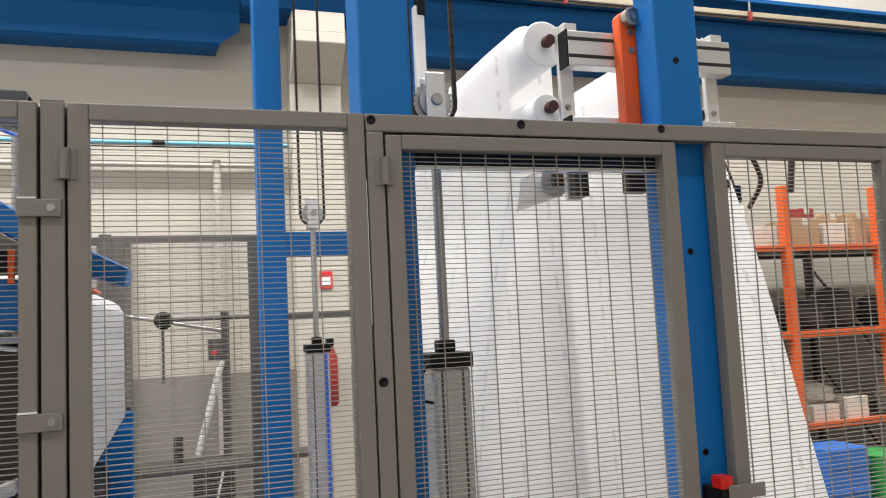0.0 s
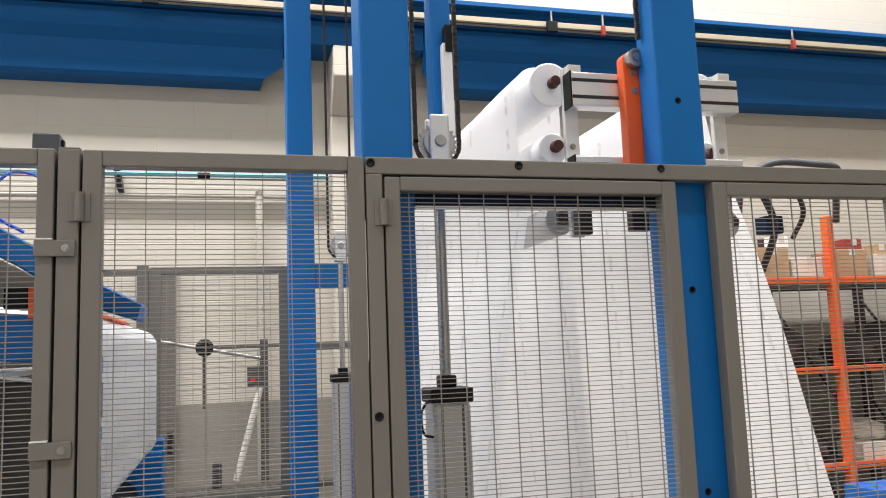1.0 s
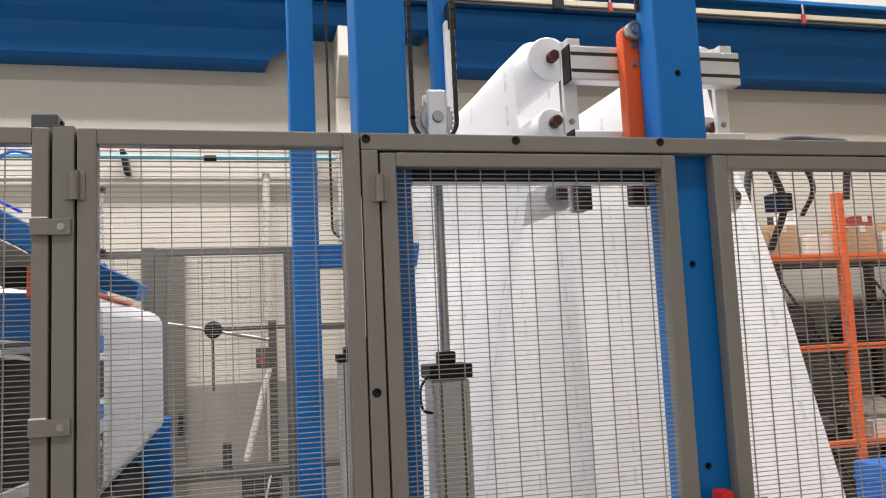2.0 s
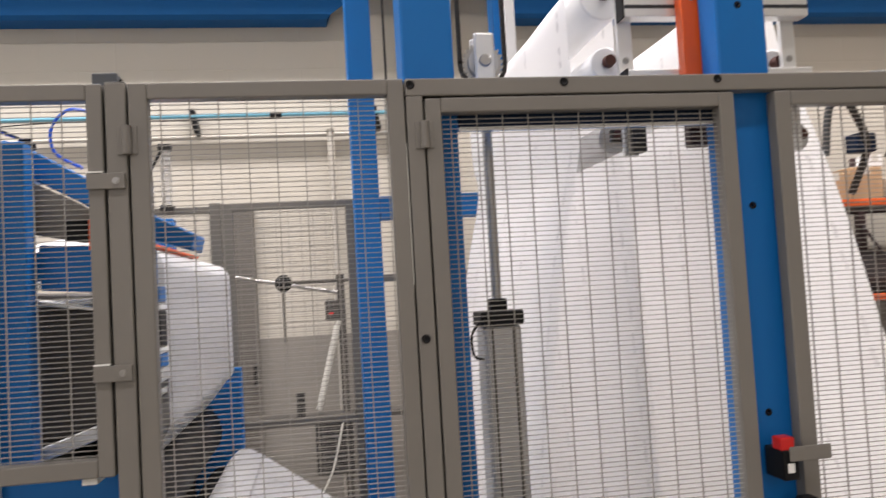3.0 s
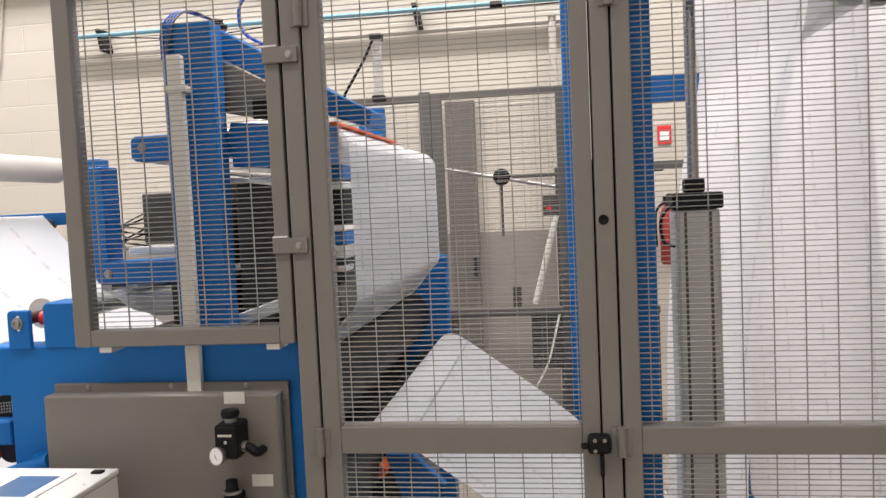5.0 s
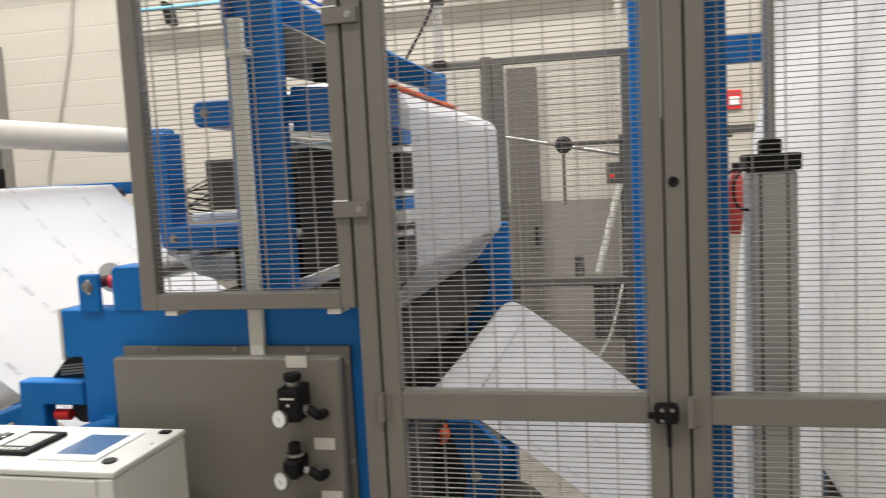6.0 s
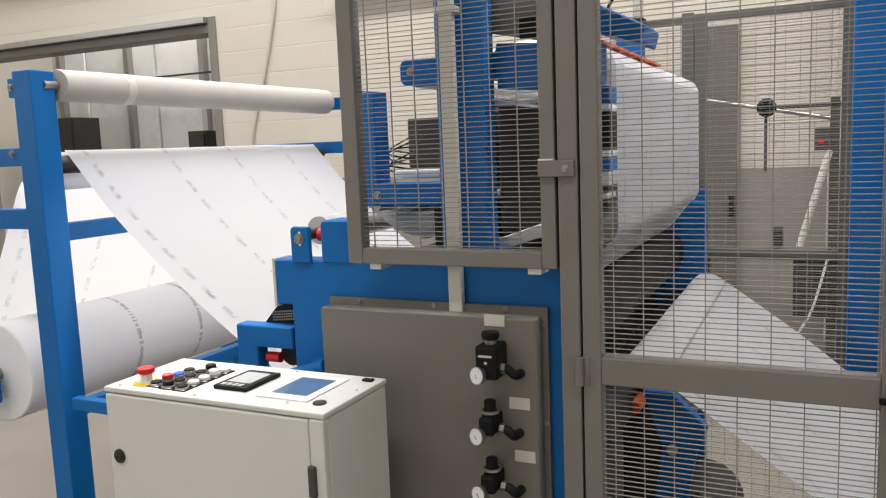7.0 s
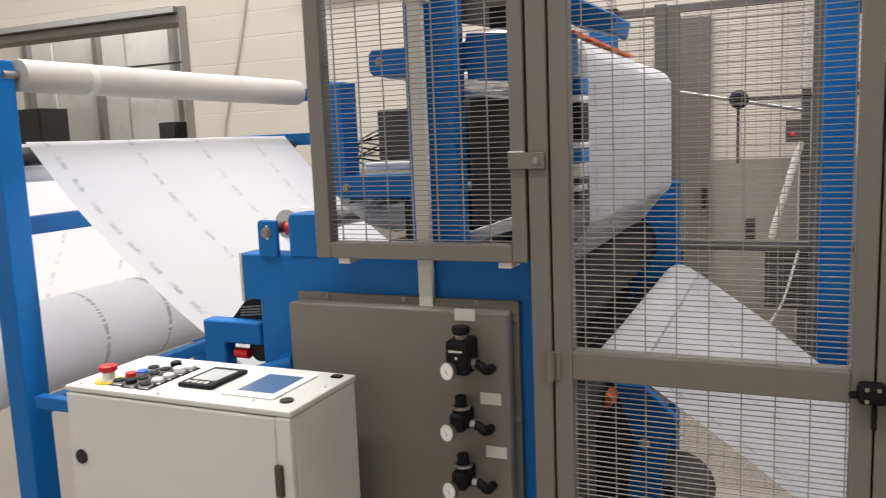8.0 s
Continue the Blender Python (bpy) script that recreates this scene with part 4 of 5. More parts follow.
fb = prism(bd, "foot_bracket", [(-1.343, 1.136), (-1.185, 1.136), (-1.185, 1.086), (-1.285, 1.086), (-1.285, 1.0), (-1.343, 1.0)], 0.09, 0.13, BLUE, 0.003, "blue stepped bracket plate")
box(bd, "bracket_leg", -1.343, -1.285, 0.09, 0.13, 0, 1.0, BLUE, 0.002)
cyl(bd, "lower_roller", (-1.235, 0.15, 1.06), (-1.235, 1.5, 1.06), 0.03, DARK, 22)
cyl(bd, "red_hub", (-1.27, 0.11, 1.06), (-1.235, 0.11, 1.06), 0.012, RED, 12)
cyl(bd, "blue_tube", (-1.17, 0.03, 1.04), (-1.06, 0.03, 1.075), 0.016, BLUE, 14)
box(bd, "tube_clip", -1.1, -1.06, 0.03, 0.07, 1.06, 1.085, BLUE, 0.002)
# perforated guard, leaning back in the notch of the front plate
prism(bd, "guard_sheet", [(-1.3, 1.12), (-1.235, 1.19), (-1.16, 1.19), (-1.16, 1.12)], 0.125, 0.129, BLACK, 0, "black perforated guard sheet")
bm = bmesh.new()
for i in range(15):
    for j in range(4):
        x, z = -1.262 + i * 0.0062, 1.141 + j * 0.0062 + i * 0.0006
        add_box(bm, x, x + 0.0036, 0.1238, 0.1252, z, z + 0.0036)
part("perforation", bm, STEEL, bd)
box(bd, "roller_guard", -1.29, -1.165, 0.17, 1.5, 1.075, 1.083, ALU, 0.001, "bare metal strip over the lower roller")

# ---- pneumatic cabinet ----
pc = thing("pneumatic_cabinet", (-0.83, 0.04, 0.42), "grey steel cabinet with pressure regulators on its front", "cabinet")
box(pc, "flange", -1.052, -0.579, 0.047, 0.0585, 0.42, 1.221, GREYBOX, 0.001)
box(pc, "cover", -1.053, -0.59, 0.012, 0.047, 0.43, 1.206, GREYBOX, 0.004, "plain grey sheet cover")
for x in (-0.98, -0.81, -0.66):
    bolt(pc, x, 0.047, 1.215, 0.0035)
for z in (1.19, 1.0, 0.8, 0.6):
    bolt(pc, -0.586, 0.047, z, 0.0035)


def regulator(x, z, big):
    hw = 0.021 if big else 0.014
    rg = box(pc, "regulator", x - hw, x + hw, -0.045, 0.012, z - 0.03 if big else z - 0.022, z + 0.032 if big else z + 0.012, BLACK, 0.005, "black pressure regulator")
    lathe(rg, "knob", (x, -0.018, z + (0.032 if big else 0.012)), (0, 0, 1), [(0, 0.009), (0.008, 0.009), (0.009, 0.015), (0.016, 0.017), (0.022, 0.015), (0.023, 0.004)] if big else [(0, 0.016), (0.008, 0.016), (0.01, 0.011), (0.026, 0.011), (0.028, 0.008)], BLACK, 18)
    lathe(rg, "collar", (x, -0.018, z + (0.032 if big else 0.016)), (0, 0, 1), [(0, 0.011), (0.007, 0.011)] if big else [(0, 0.0175), (0.005, 0.0175)], STEEL, 18)
    g = lathe(rg, "gauge", (x - 0.012, -0.043, z - 0.022), (-0.35, -1, 0.12), [(0, 0.015), (0.008, 0.0165), (0.0105, 0.0165), (0.0105, 0.0145)], STEEL, 26, "round pressure gauge")
    lathe(g, "dial", (x - 0.0155, -0.0525, z - 0.0208), (-0.35, -1, 0.12), [(0, 0.0144), (0.0006, 0.0144)], PANELW, 26)
    q = Vector((-0.35, -1, 0.12)).normalized()
    c = Vector((x - 0.0162, -0.0542, z - 0.0207))
    for k in range(9):
        a = radians(-40 + 32.5 * k)
        s = Vector((math.cos(a), 0, math.sin(a)))
        cyl(g, "tick", c + s * 0.0105, c + s * 0.0128, 0.0004, BLACK, 4)
    cyl(g, "needle", c - Vector((0.003, 0, -0.006)) * 0.5, c + Vector((0.004, 0.0, -0.009)), 0.0005, BLACK, 4)
    tube(rg, "fitting", [(x + 0.018, -0.02, z - 0.012), (x + 0.034, -0.02, z - 0.014), (x + 0.046, -0.018, z - 0.024), (x + 0.046, 0.012, z - 0.028)], 0.0085, BLACK, seg=10, sub=4)
    lathe(rg, "nut", (x + 0.02, -0.02, z - 0.012), (1, 0, 0), [(0, 0.01), (0.009, 0.01)], STEEL, 6)
    if big:
        box(rg, "label_bar", x - 0.014, x + 0.012, -0.0456, -0.0448, z + 0.012, z + 0.016, STRUT, 0)
        lathe(rg, "emblem", (x - 0.0, -0.0448, z + 0.002), (0, -1, 0), [(0, 0.003), (0.0005, 0.003)], STRUT, 12)


regulator(-0.667, 1.132, True)
regulator(-0.672, 1.018, False)
regulator(-0.672, 0.908, False)
for x, z in ((-0.67, 1.2), (-0.625, 1.046), (-0.617, 0.945)):
    lb = box(pc, "paper_label", x - 0.02, x + 0.02, 0.0105, 0.0118, z - 0.011, z + 0.011, STRUT, 0, "small white paper label")

# ---- control desk ----
dk = thing("control_desk", (-1.11, -0.16, 0), "cream control cabinet with push buttons and screen on top", "control desk")
X0, X1, DY0, DY1, DT = -1.365, -0.866, -0.272, -0.06, 1.092
box(dk, "body", X0, X1, DY0 + 0.0145, DY1, 0.06, DT - 0.0115, DESK, 0.004, "cream textured steel body")
box(dk, "plinth", X0 + 0.02, X1 - 0.02, DY0 + 0.04, DY1 - 0.02, 0, 0.06, DARK, 0.002)
dd = box(dk, "door", X0 + 0.001, X1 - 0.03, DY0, DY0 + 0.012, 0.08, DT - 0.013, DESK, 0.004, "cream door with round lock")
lathe(dd, "lock", (-1.338, DY0, 0.957), (0, -1, 0), [(0, 0.014), (0.003, 0.0135), (0.003, 0.009), (0.006, 0.008), (0.006, 0.003), (0.004, 0.0025)], DARK, 20, "dark round lock")
box(dk, "front_edge", X1 - 0.029, X1, DY0, DY0 + 0.014, 0.08, DT - 0.012, DESK, 0.003)
box(dk, "hinge", X1 - 0.033, X1 - 0.018, DY0 - 0.007, DY0 + 0.004, 0.945, 1.0, UNITG, 0.003, "grey hinge")
box(dk, "top_lip", X0 - 0.002, X1 + 0.002, DY0 + 0.001, DY1 + 0.002, DT - 0.011, DT, DESK, 0.003)
T = DT
es = lathe(dk, "emergency_stop", (-1.3, -0.226, T), (0, 0, 1), [(0, 0.015), (0.003, 0.015), (0.004, 0.0115), (0.018, 0.0115)], BUTWHITE, 24, "red mushroom emergency stop")
lathe(es, "mushroom", (-1.3, -0.226, T + 0.018), (0, 0, 1), [(0, 0.011), (0.003, 0.0165), (0.009, 0.0172), (0.012, 0.0165), (0.0135, 0.013)], RED, 26)
lathe(es, "collar", (-1.3, -0.226, T), (0, 0, 1), [(0, 0.026), (0.002, 0.026), (0.003, 0.024)], YELLOW, 26)
columns = ((-1.268, (BLACK, RED, BUTBLUE, BLACK)), (-1.234, (BLACK, BLACK, BLACK, BLACK, BLACK)), (-1.2, (BLACK, BUTWHITE, BUTWHITE, BUTWHITE, BUTWHITE)))
for i, (x, row) in enumerate(columns):
    for j, m in enumerate(row):
        y = -0.237 + 0.0292 * j + (0.004 if i == 0 else 0)
        tall = (i + j) % 4 == 1
        b = lathe(dk, "push_button", (x, y, T), (0, 0, 1), [(0, 0.0125), (0.004, 0.0125), (0.005, 0.0105), (0.013 if tall else 0.008, 0.0105), (0.0145 if tall else 0.0095, 0.0085)], m, 20)
        lathe(b, "ring", (x, y, T + 0.0019), (0, 0, 1), [(0, 0.0132), (0.0032, 0.0132), (0.0036, 0.0128)], STEEL, 20)
        box(b, "label_plate", x - 0.0135, x + 0.0165, y - 0.0135, y + 0.0125, T, T + 0.0018, BLACK, 0.0005)
        box(b, "text_bar", x + 0.0005, x + 0.0145, y - 0.0125, y - 0.0075, T + 0.0018, T + 0.0023, PANELW, 0)
dp = box(dk, "display", -1.145, -1.069, -0.216, -0.11, T, T + 0.008, BLACK, 0.002, "black display unit with grey window")
box(dp, "window", -1.134, -1.08, -0.19, -0.126, T + 0.008, T + 0.0088, LCD, 0)
for k in range(4):
    box(dp, "key", -1.134 + 0.013 * k, -1.125 + 0.013 * k, -0.209, -0.197, T + 0.008, T + 0.009, STRUT, 0.0003)
sc = box(dk, "screen", -1.036, -0.926, -0.23, -0.09, T, T + 0.003, BUTWHITE, 0.001, "touch screen with white surround")
box(sc, "glass", -1.019, -0.943, -0.206, -0.11, T + 0.003, T + 0.0036, SCREEN, 0)
lathe(dk, "cam_lock", (-0.902, -0.226, T), (0, 0, 1), [(0, 0.012), (0.003, 0.012), (0.004, 0.006)], DARK, 18)
box(dk, "usb_port", -0.9, -0.88, -0.09, -0.076, T, T + 0.004, BLACK, 0.001)
for x, y in ((-1.34, -0.255), (-1.15, -0.26), (-0.96, -0.24), (-0.88, -0.14), (-1.06, -0.07)):
    bolt(dk, x, y, T, 0.0028, PANELW, (0, 0, 1), "screw")

# ---- unwinding stand ----
us = thing("unwind_stand", (-2.2, 0.9, 0), "blue steel unwinding stand with paper covered rollers", "unwind stand")
for y in (0.16, 1.58):
    px = -2.108 if y < 1 else -1.935
    box(us, "post", px, px + 0.072, y, y + 0.076, 0, 1.77, BLUE, 0.004, "blue square post")
    box(us, "post", -2.72, -2.644, y, y + 0.076, 0, 1.6 if y < 1 else 1.4, BLUE, 0.004, "blue square post")
    box(us, "arm", -2.644, -2.108, y + 0.01, y + 0.06, 1.515, 1.565, BLUE, 0.003)
    box(us, "arm", -2.644, -2.108, y + 0.01, y + 0.06, 1.34, 1.395, BLUE, 0.003)
    if y > 1:
        box(us, "arm", -2.108, -1.935, y + 0.01, y + 0.06, 1.515, 1.565, BLUE, 0.003)
        box(us, "arm", -2.108, -1.935, y + 0.01, y + 0.06, 1.70, 1.75, BLUE, 0.003)
        box(us, "arm", -2.108, -1.935, y + 0.01, y + 0.06, 1.34, 1.395, BLUE, 0.003)
    box(us, "roller_plate", -2.135, -2.108, y + 0.005, y + 0.07, 1.7, 1.752, BLUE, 0.003)
    if y < 1:
        bolt(us, -2.121, y + 0.005, 1.728, 0.007)
        bolt(us, -2.15, y + 0.01, 1.55, 0.007)
    box(us, "roll_cradle", -2.66, -2.38, y + 0.01, y + 0.06, 0.80, 0.9, BLUE, 0.004)
for z in (1.3, 0.79):
    box(us, "brace", -2.09, -2.05, 0.236, 1.59, z, z + (0.05 if z > 1 else 0.04), BLUE, 0.003, "blue cross brace")
for x, z, r, m, n in ((-2.04, 1.732, 0.0445, WRAP, "top_roller"), (-2.085, 1.515, 0.026, DARK, "guide_roller"), (-2.15, 1.475, 0.034, PLAIN, "guide_roller")):
    ny = 26
    rings = [(0.0, 0.012), (0.001, r - 0.002)]
    for k in range(ny + 1):
        d = 0.005 + 1.315 * k / ny
        rings.append((d, r * (1 + (0.05 * noise.noise(Vector((k * 0.4, 3.1, x))) + 0.14 * k / ny if m is not DARK else 0))))
    rings.append((1.322, 0.012))
    lathe(us, n, (x, 0.246, z), (0, 1, 0), rings, m, 32, "roller wound with white paper" if m is not DARK else "")
    cyl(us, "axle", (x, 0.2, z), (x, 1.6, z), 0.012, STEEL, 12)
for y in (0.46, 1.2):
    tp2 = lathe(us, "tape", (-2.04, y, 1.732), (0, 1, 0), [(0, 0.0435), (0.0005, 0.0462), (0.03, 0.0462), (0.0305, 0.0435)], STRUT, 32, "clear tape band")
box(us, "floor_beam", -1.99, -1.26, 0.15, 0.18, 0.84, 0.875, BLUE, 0.003)
box(us, "floor_beam", -1.99, -1.26, 1.55, 1.6, 0.93, 0.99, BLUE, 0.003)

pr_ = thing("paper_roll", (-2.42, 0.8, 0.72), "large roll of white printed paper on the stand", "paper roll")
RC, RR = (-2.43, 0.25, 0.88), 0.155
lathe(pr_, "roll", RC, (0, 1, 0), [(0, 0.055), (0, RR - 0.004), (0.004, RR), (1.26, RR), (1.264, RR - 0.004), (1.264, 0.055)], PLAIN, 64, "wound white paper")
lathe(pr_, "core", (RC[0], 0.262, RC[2]), (0, 1, 0), [(0, 0.057), (1.28, 0.057)], CORE, 30, "brown cardboard core")
cyl(pr_, "shaft", (RC[0], 0.18, RC[2]), (RC[0], 1.62, RC[2]), 0.02, STEEL, 16)
MARK = mat("smudged_grey_ink", (0.5, 0.5, 0.51), 0.8, vary=0.3, scale=60)
for k, y in enumerate((0.38, 0.68, 0.98, 1.28)):
    bm = bmesh.new()
    for i in range(150):
        if rng.random() < 0.15:
            continue
        a = 2 * math.pi * i / 150
        w = rng.uniform(0.005, 0.01)
        ca_, sa = math.cos(a), math.sin(a)
        da = rng.uniform(0.012, 0.021)
        vs_ = [bm.verts.new((RC[0] + (RR + 0.0006) * math.cos(q), yy, RC[2] + (RR + 0.0006) * math.sin(q))) for q, yy in ((a - da, y - w), (a + da, y - w), (a + da, y + w), (a - da, y + w))]
        bm.faces.new(vs_)
    part("ink_band", bm, MARK, pr_, "band of smudged grey print")

# ---- rear guard fence and stand beyond ----
bf = thing("rear_fence", (-0.4, 1.86, 0), "grey steel rear guard fence behind the machine", "fence", "rear fences")
for n, x0, x1, z0, z1 in (("post", -0.612, -0.568, 0, 1.985), ("stile", -0.564, -0.522, 0.1, 1.978), ("stile", -0.066, -0.028, 0.1, 1.978), ("top_rail", -0.522, -0.066, 1.95, 1.978),
                          ("top_rail", -1.04, -0.612, 1.945, 1.972), ("middle_rail", -0.522, -0.066, 1.065, 1.092), ("post", -1.08, -1.04, 0, 1.972), ("middle_rail", -1.04, -0.612, 1.065, 1.092),
                          ("top_rail", -0.028, 0.5, 1.63, 1.66), ("post", 0.5, 0.54, 0, 1.972)):
    box(bf, n, x0, x1, 1.85, 1.882, z0, z1, FENCE, 0.002)
for x0, x1, z0, z1 in ((-0.522, -0.066, 1.092, 1.95), (-0.522, -0.066, 0.1, 1.065), (-1.04, -0.612, 1.092, 1.945)):
    wire_mesh(bf, x0, x1, z0, z1, 1.864)
ac = cyl(bf, "air_cylinder", (-0.77, 1.83, 1.98), (-0.77, 1.83, 2.2), 0.02, CLEAR, 16, "small clear air cylinder")
box(ac, "end_block", -0.795, -0.745, 1.805, 1.855, 2.2, 2.225, DARK, 0.004)
box(ac, "end_block", -0.795, -0.745, 1.805, 1.86, 1.955, 1.98, DARK, 0.004)
tube(bf, "hose", [(-0.78, 1.82, 2.21), (-0.82, 1.8, 2.12), (-0.89, 1.78, 2.0), (-0.91, 1.8, 1.97)], 0.006, BLACK, seg=6)

hs2 = thing("hand_wheel_stand", (-0.2, 3.65, 0), "dark steel stand with cross rods and a hand knob", "stand")
box(hs2, "post", -0.02, 0.03, 3.63, 3.68, 0, 1.72, UNITG, 0.003)
box(hs2, "bar", -0.317, 0.65, 3.63, 3.66, 1.665, 1.69, UNITG, 0.003)
cyl(hs2, "rod", (-0.75, 3.62, 1.75), (-0.02, 3.62, 1.6), 0.012, STEEL, 10)
lathe(hs2, "knob", (-0.355, 3.6, 1.675), (0, -1, 0), [(-0.03, 0.02), (-0.01, 0.05), (0.02, 0.055), (0.04, 0.035)], BLACK, 16)
cyl(hs2, "rod", (-0.36, 3.62, 1.66), (-0.36, 3.62, 1.3), 0.009, UNITG, 10)
cyl(hs2, "brace", (-0.02, 3.6, 1.42), (-0.17, 3.6, 0.86), 0.02, STRUT, 12)
box(hs2, "switch_box", -0.1, -0.02, 3.58, 3.63, 1.42, 1.55, UNITG, 0.004)
box(hs2, "red_cap", -0.08, -0.05, 3.57, 3.58, 1.455, 1.475, RED, 0.003)
box(hs2, "shelf", -0.75, 0.6, 3.55, 3.75, 0.79, 0.83, UNITG, 0.003)
box(hs2, "clamp", -0.31, -0.255, 3.55, 3.6, 0.83, 0.98, DARK, 0.004)
box(hs2, "gearbox", -0.2, 0.04, 3.56, 3.74, 0.45, 0.79, DARK, 0.01)
tube(hs2, "cable", [(-0.02, 3.54, 0.8), (-0.1, 3.5, 0.5), (-0.2, 3.5, 0.3), (-0.3, 3.52, 0.0)], 0.007, STRUT, seg=6)
for x in (-0.72, 0.55):
    box(hs2, "leg", x, x + 0.05, 3.6, 3.65, 0, 0.79, UNITG, 0.003)

hs2.location = (-0.26, 3.77, 0)

# machinery under the sloping sheet
sl = thing("web_guide_plate", (-0.38, 0.27, 0), "dark blue slanting side plate under the sloping web", "machine")
prism(sl, "plate", [(-0.45, 1.018), (-0.392, 1.018), (-0.322, 0.95), (-0.342, 0.908), (-0.36, 0.8), (-0.352, 0.0), (-0.425, 0.0), (-0.425, 0.8), (-0.41, 0.9)], 0.25, 0.275, BEAMBLUE, 0.003)
cyl(sl, "guide_roller", (-0.375, 0.275, 0.955), (-0.375, 1.5, 0.955), 0.02, DARK, 18)
lathe(sl, "bolt_cap", (-0.39, 0.25, 0.9), (0, -1, 0), [(0, 0.011), (0.006, 0.011), (0.007, 0.007), (0.012, 0.006)], STEEL, 14)

um = thing("drive_motor", (-0.42, 0.75, 0), "dark electric drive with orange cap under the web", "motor")
box(um, "base", -0.52, -0.2, 0.45, 1.3, 0, 0.12, BLUE, 0.006)
cyl(um, "motor", (-0.4, 0.5, 0.55), (-0.4, 0.85, 0.55), 0.1, DARK, 24)
box(um, "pedestal", -0.47, -0.33, 0.52, 0.83, 0.12, 0.5, BLUE, 0.006)
cyl(um, "cap", (-0.5, 0.4, 0.925), (-0.5, 0.47, 0.925), 0.016, ORANGE, 18)
box(um, "terminal_box", -0.54, -0.43, 0.47, 0.7, 0.62, 0.96, DARK, 0.006)
tube(um, "cable", [(-0.38, 0.5, 0.7), (-0.28, 0.45, 0.5), (-0.2, 0.42, 0.2), (-0.1, 0.4, 0.02)], 0.012, BLACK, seg=6)
tube(um, "cable", [(-0.45, 0.48, 0.72), (-0.47, 0.4, 0.45), (-0.4, 0.36, 0.15), (-0.3, 0.3, 0.02)], 0.01, BLACK, seg=6)

# ---- storage rack ----
rk = thing("storage_rack", (4.3, 3.7, 0), "orange steel storage rack with loaded shelves", "rack")
for x in (2.85, 3.925, 4.8, 5.9):
    u = box(rk, "upright", x - 0.027, x + 0.027, 3.3, 3.37, 0, 2.46, RACK, 0.004, "orange rack upright")
    box(rk, "rear_upright", x - 0.03, x + 0.03, 4.03, 4.09, 0, 2.4, MAROON, 0.004, "dark rear upright")
    for za, zb in ((0.3, 1.1), (1.1, 1.9)):
        cyl(rk, "diagonal", (x, 3.35, za), (x, 4.05, zb), 0.012, MAROON, 8)
for z in (2.02, 1.385, 0.72):
    for x0, x1 in ((2.88, 3.895), (3.955, 4.77), (4.83, 5.87)):
        bmn = box(rk, "beam", x0, x1, 3.31, 3.36, z - 0.045, z, RACK, 0.003, "orange rack beam")
        box(bmn, "beam_groove", x0, x1, 3.3085, 3.311, z - 0.026, z - 0.02, MAROON, 0)
        box(rk, "rear_beam", x0, x1, 4.04, 4.09, z - 0.05, z, MAROON, 0.003)
        box(rk, "shelf", x0, x1, 3.36, 4.04, z - 0.03, z - 0.008, UNITG, 0.002)


def carton(x, y, z, w, d, h, m, label):
    c = thing("carton", (x, y, z), label, "box", "boxes on the rack")
    box(c, "body", x - w / 2, x + w / 2, y - d / 2, y + d / 2, z, z + h, m, 0.006)
    box(c, "tape", x - 0.025, x + 0.025, y - d / 2 - 0.001, y + d / 2 + 0.001, z + h - 0.05, z + h + 0.001, STRUT, 0)


rb = random.Random(11)
for x, w, h, m, lab in ((3.05, 0.2, 0.14, MAROON, "low dark red box on the rack"), (3.3, 0.22, 0.2, CARD, "brown cardboard box on the rack"), (3.56, 0.24, 0.24, CARD, "brown cardboard box on the rack"),
                        (3.82, 0.22, 0.16, CREAMBOX, "pale printed carton on the rack"), (4.2, 0.26, 0.22, CARD, "brown cardboard box on the rack"), (4.5, 0.24, 0.18, CREAMBOX, "pale printed carton on the rack"),
                        (4.7, 0.12, 0.26, CARD, "tall brown cardboard box on the rack"), (5.05, 0.3, 0.24, CARD, "brown cardboard box on the rack"), (5.4, 0.26, 0.2, CARD, "brown cardboard box on the rack")):
    carton(x, 3.55 + rb.uniform(-0.04, 0.06), 2.02 - 0.008, w, 0.28, h, m, lab)
for x, w, m, lab in ((3.25, 0.1, EXRED, "small red package on the cartons"), (3.66, 0.12, BUTWHITE, "small white package on the cartons"), (4.3, 0.14, EXRED, "small red package on the cartons"), (4.55, 0.1, CARD, "small brown package on the cartons")):
    z = {3.25: 2.212, 3.66: 2.252, 4.3: 2.232, 4.55: 2.192}[x]
    carton(x, 3.56, z, w, 0.12, 0.09, m, lab)


def sack(x, y, z, rx, rz, m, label):
    s = thing("sack", (x, y, z), label, "sack", "sacks on the rack")
    bm = bmesh.new()
    bmesh.ops.create_icosphere(bm, subdivisions=3, radius=1)
    for v in bm.verts:
        n_ = noise.noise(v.co * 1.9 + Vector((x, y, z))) * 0.28 + noise.noise(v.co * 5 + Vector((z, x, y))) * 0.1
        c = v.co * (1 + n_)
        v.co = Vector((x + c.x * rx, y + c.y * 0.22, z + max(-0.0, (c.z + 0.75) / 1.75) * rz * 2))
    part("body", bm, m, s, smooth=True)


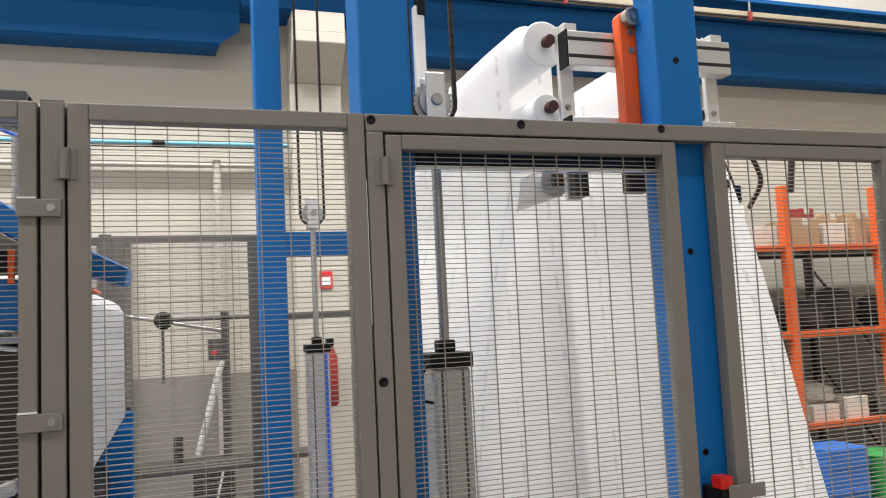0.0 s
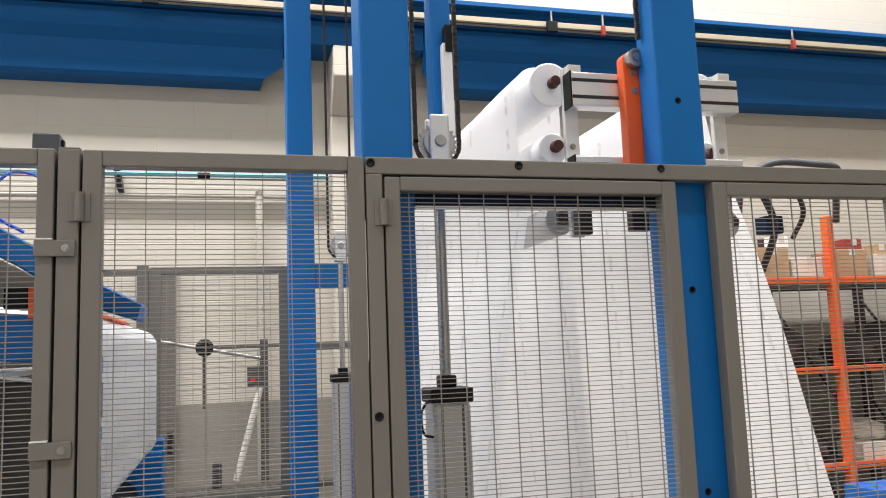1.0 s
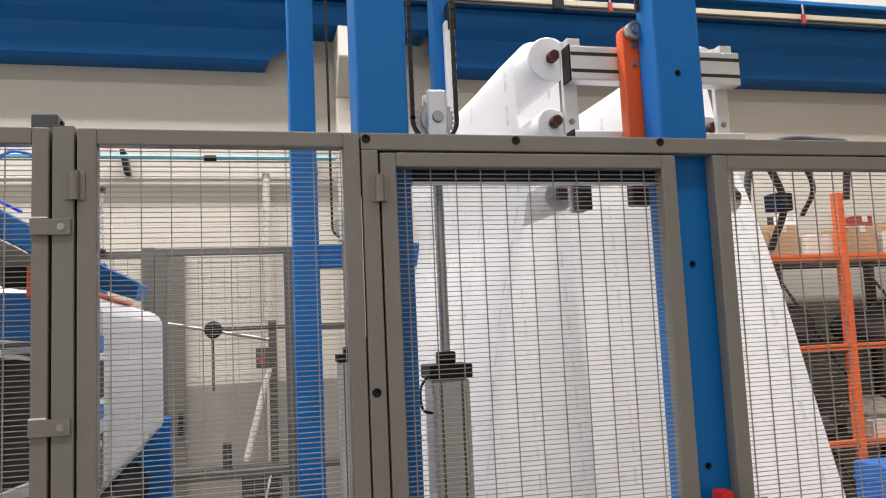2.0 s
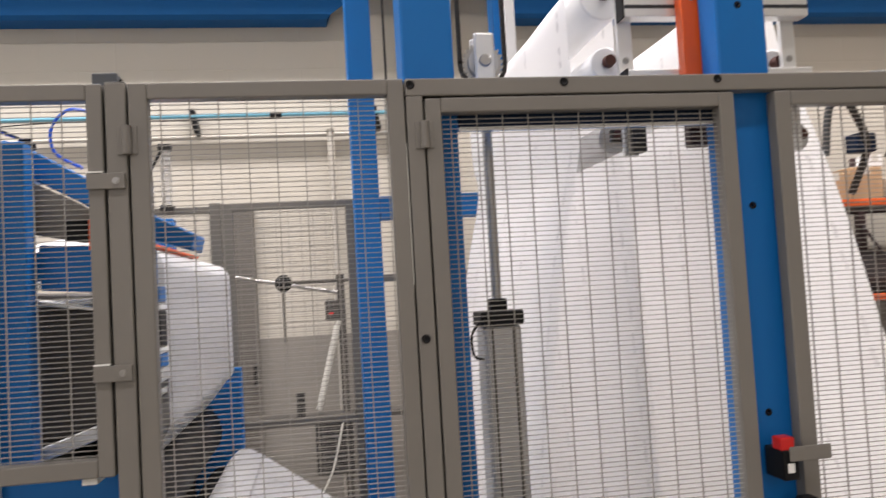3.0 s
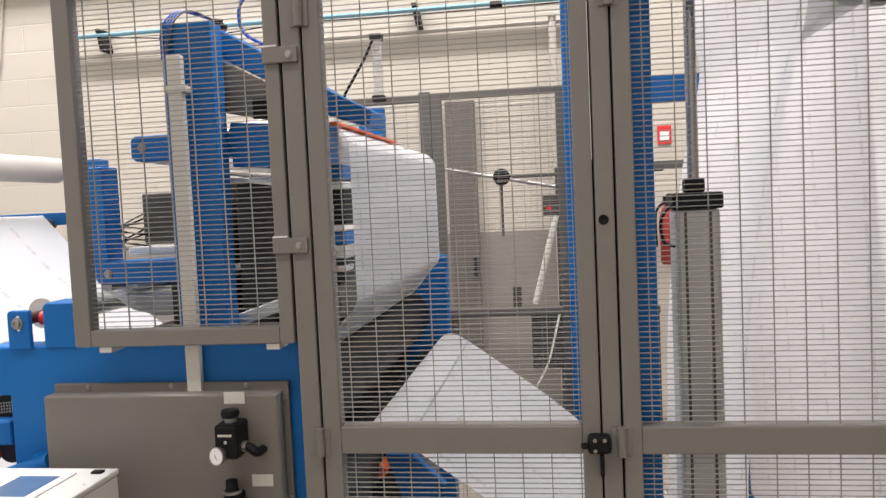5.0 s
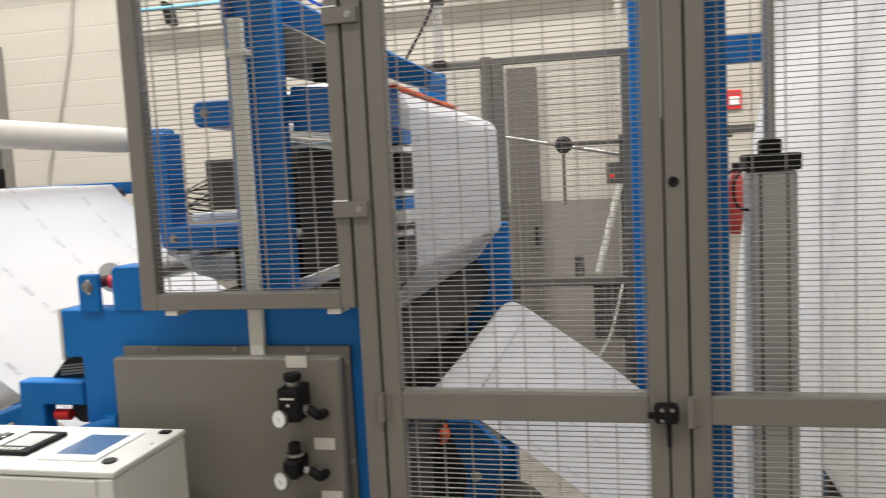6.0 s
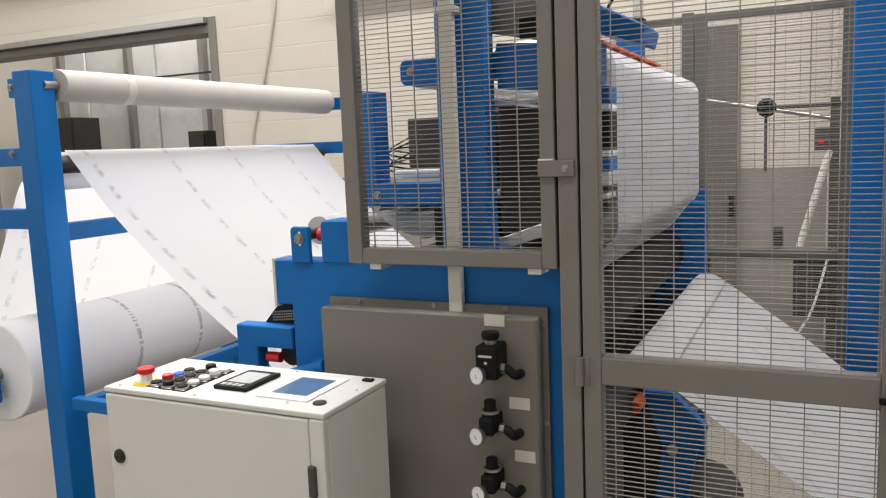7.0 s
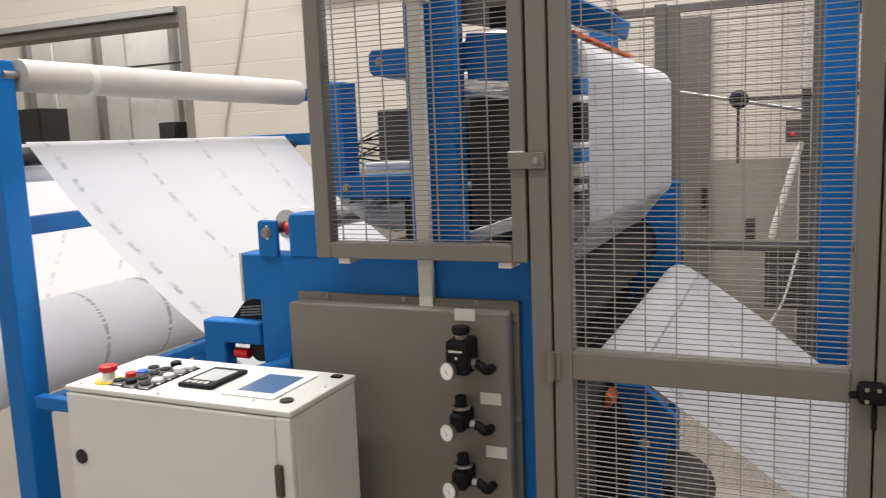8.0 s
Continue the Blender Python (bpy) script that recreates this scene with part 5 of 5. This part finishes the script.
for x, rx, rz in ((3.2, 0.2, 0.13), (3.62, 0.22, 0.16), (4.3, 0.22, 0.12), (4.6, 0.15, 0.16), (5.2, 0.25, 0.14)):
    sack(x, 3.65, 1.377, rx, rz, BAG, "dark plastic sack lying on the rack")
for x, w, h in ((4.2, 0.24, 0.12), (4.5, 0.2, 0.16), (5.1, 0.3, 0.2)):
    carton(x, 3.5, 0.712, w, 0.26, h, CREAMBOX, "white and red printed package on the lower shelf")
sack(3.7, 3.6, 0.712, 0.2, 0.12, BAG, "dark plastic sack on the lower shelf")
sack(4.3, 3.35 + 0.3, 0.832, 0.16, 0.07, CREAMBOX, "crumpled pale plastic bag on the packages")
cr_ = thing("plastic_crate", (3.95, 3.1, 0.0), "blue plastic crate stacked before the rack", "crate")
box(cr_, "body", 3.78, 4.12, 2.95, 3.25, 0, 0.6, CRATE, 0.01)
for z in (0.12, 0.3, 0.48):
    box(cr_, "rib", 3.775, 4.125, 2.944, 3.256, z, z + 0.025, CRATE, 0.003)
gb = thing("green_bin", (4.35, 3.05, 0), "green plastic bin on the floor", "bin")
lathe(gb, "body", (4.35, 3.05, 0), (0, 0, 1), [(0, 0.14), (0.5, 0.17), (0.52, 0.18), (0.53, 0.165)], GREEN, 24)

hz = thing("suction_hose", (3.4, 3.1, 2.4), "grey rubber hose loop hung above the rack", "hose")
tube(hz, "hose", [(3.08, 3.2, 2.3), (3.06, 3.1, 2.58), (3.12, 3.0, 2.71), (3.3, 3.0, 2.77), (3.55, 3.0, 2.765), (3.76, 3.0, 2.74), (3.83, 3.1, 2.62), (3.98, 3.3, 2.42)], 0.024, HOSE, seg=10)
tube(hz, "arm", [(3.02, 3.0, 2.72), (3.15, 3.0, 2.55), (3.3, 3.1, 2.33), (3.32, 3.3, 2.06)], 0.025, DARK, seg=8)
tube(hz, "arm", [(3.36, 3.0, 2.68), (3.5, 3.05, 2.45), (3.6, 3.3, 2.3)], 0.018, DARK, seg=8)
box(hz, "joint", 3.22, 3.36, 3.08, 3.2, 2.3, 2.42, NAVY, 0.01)
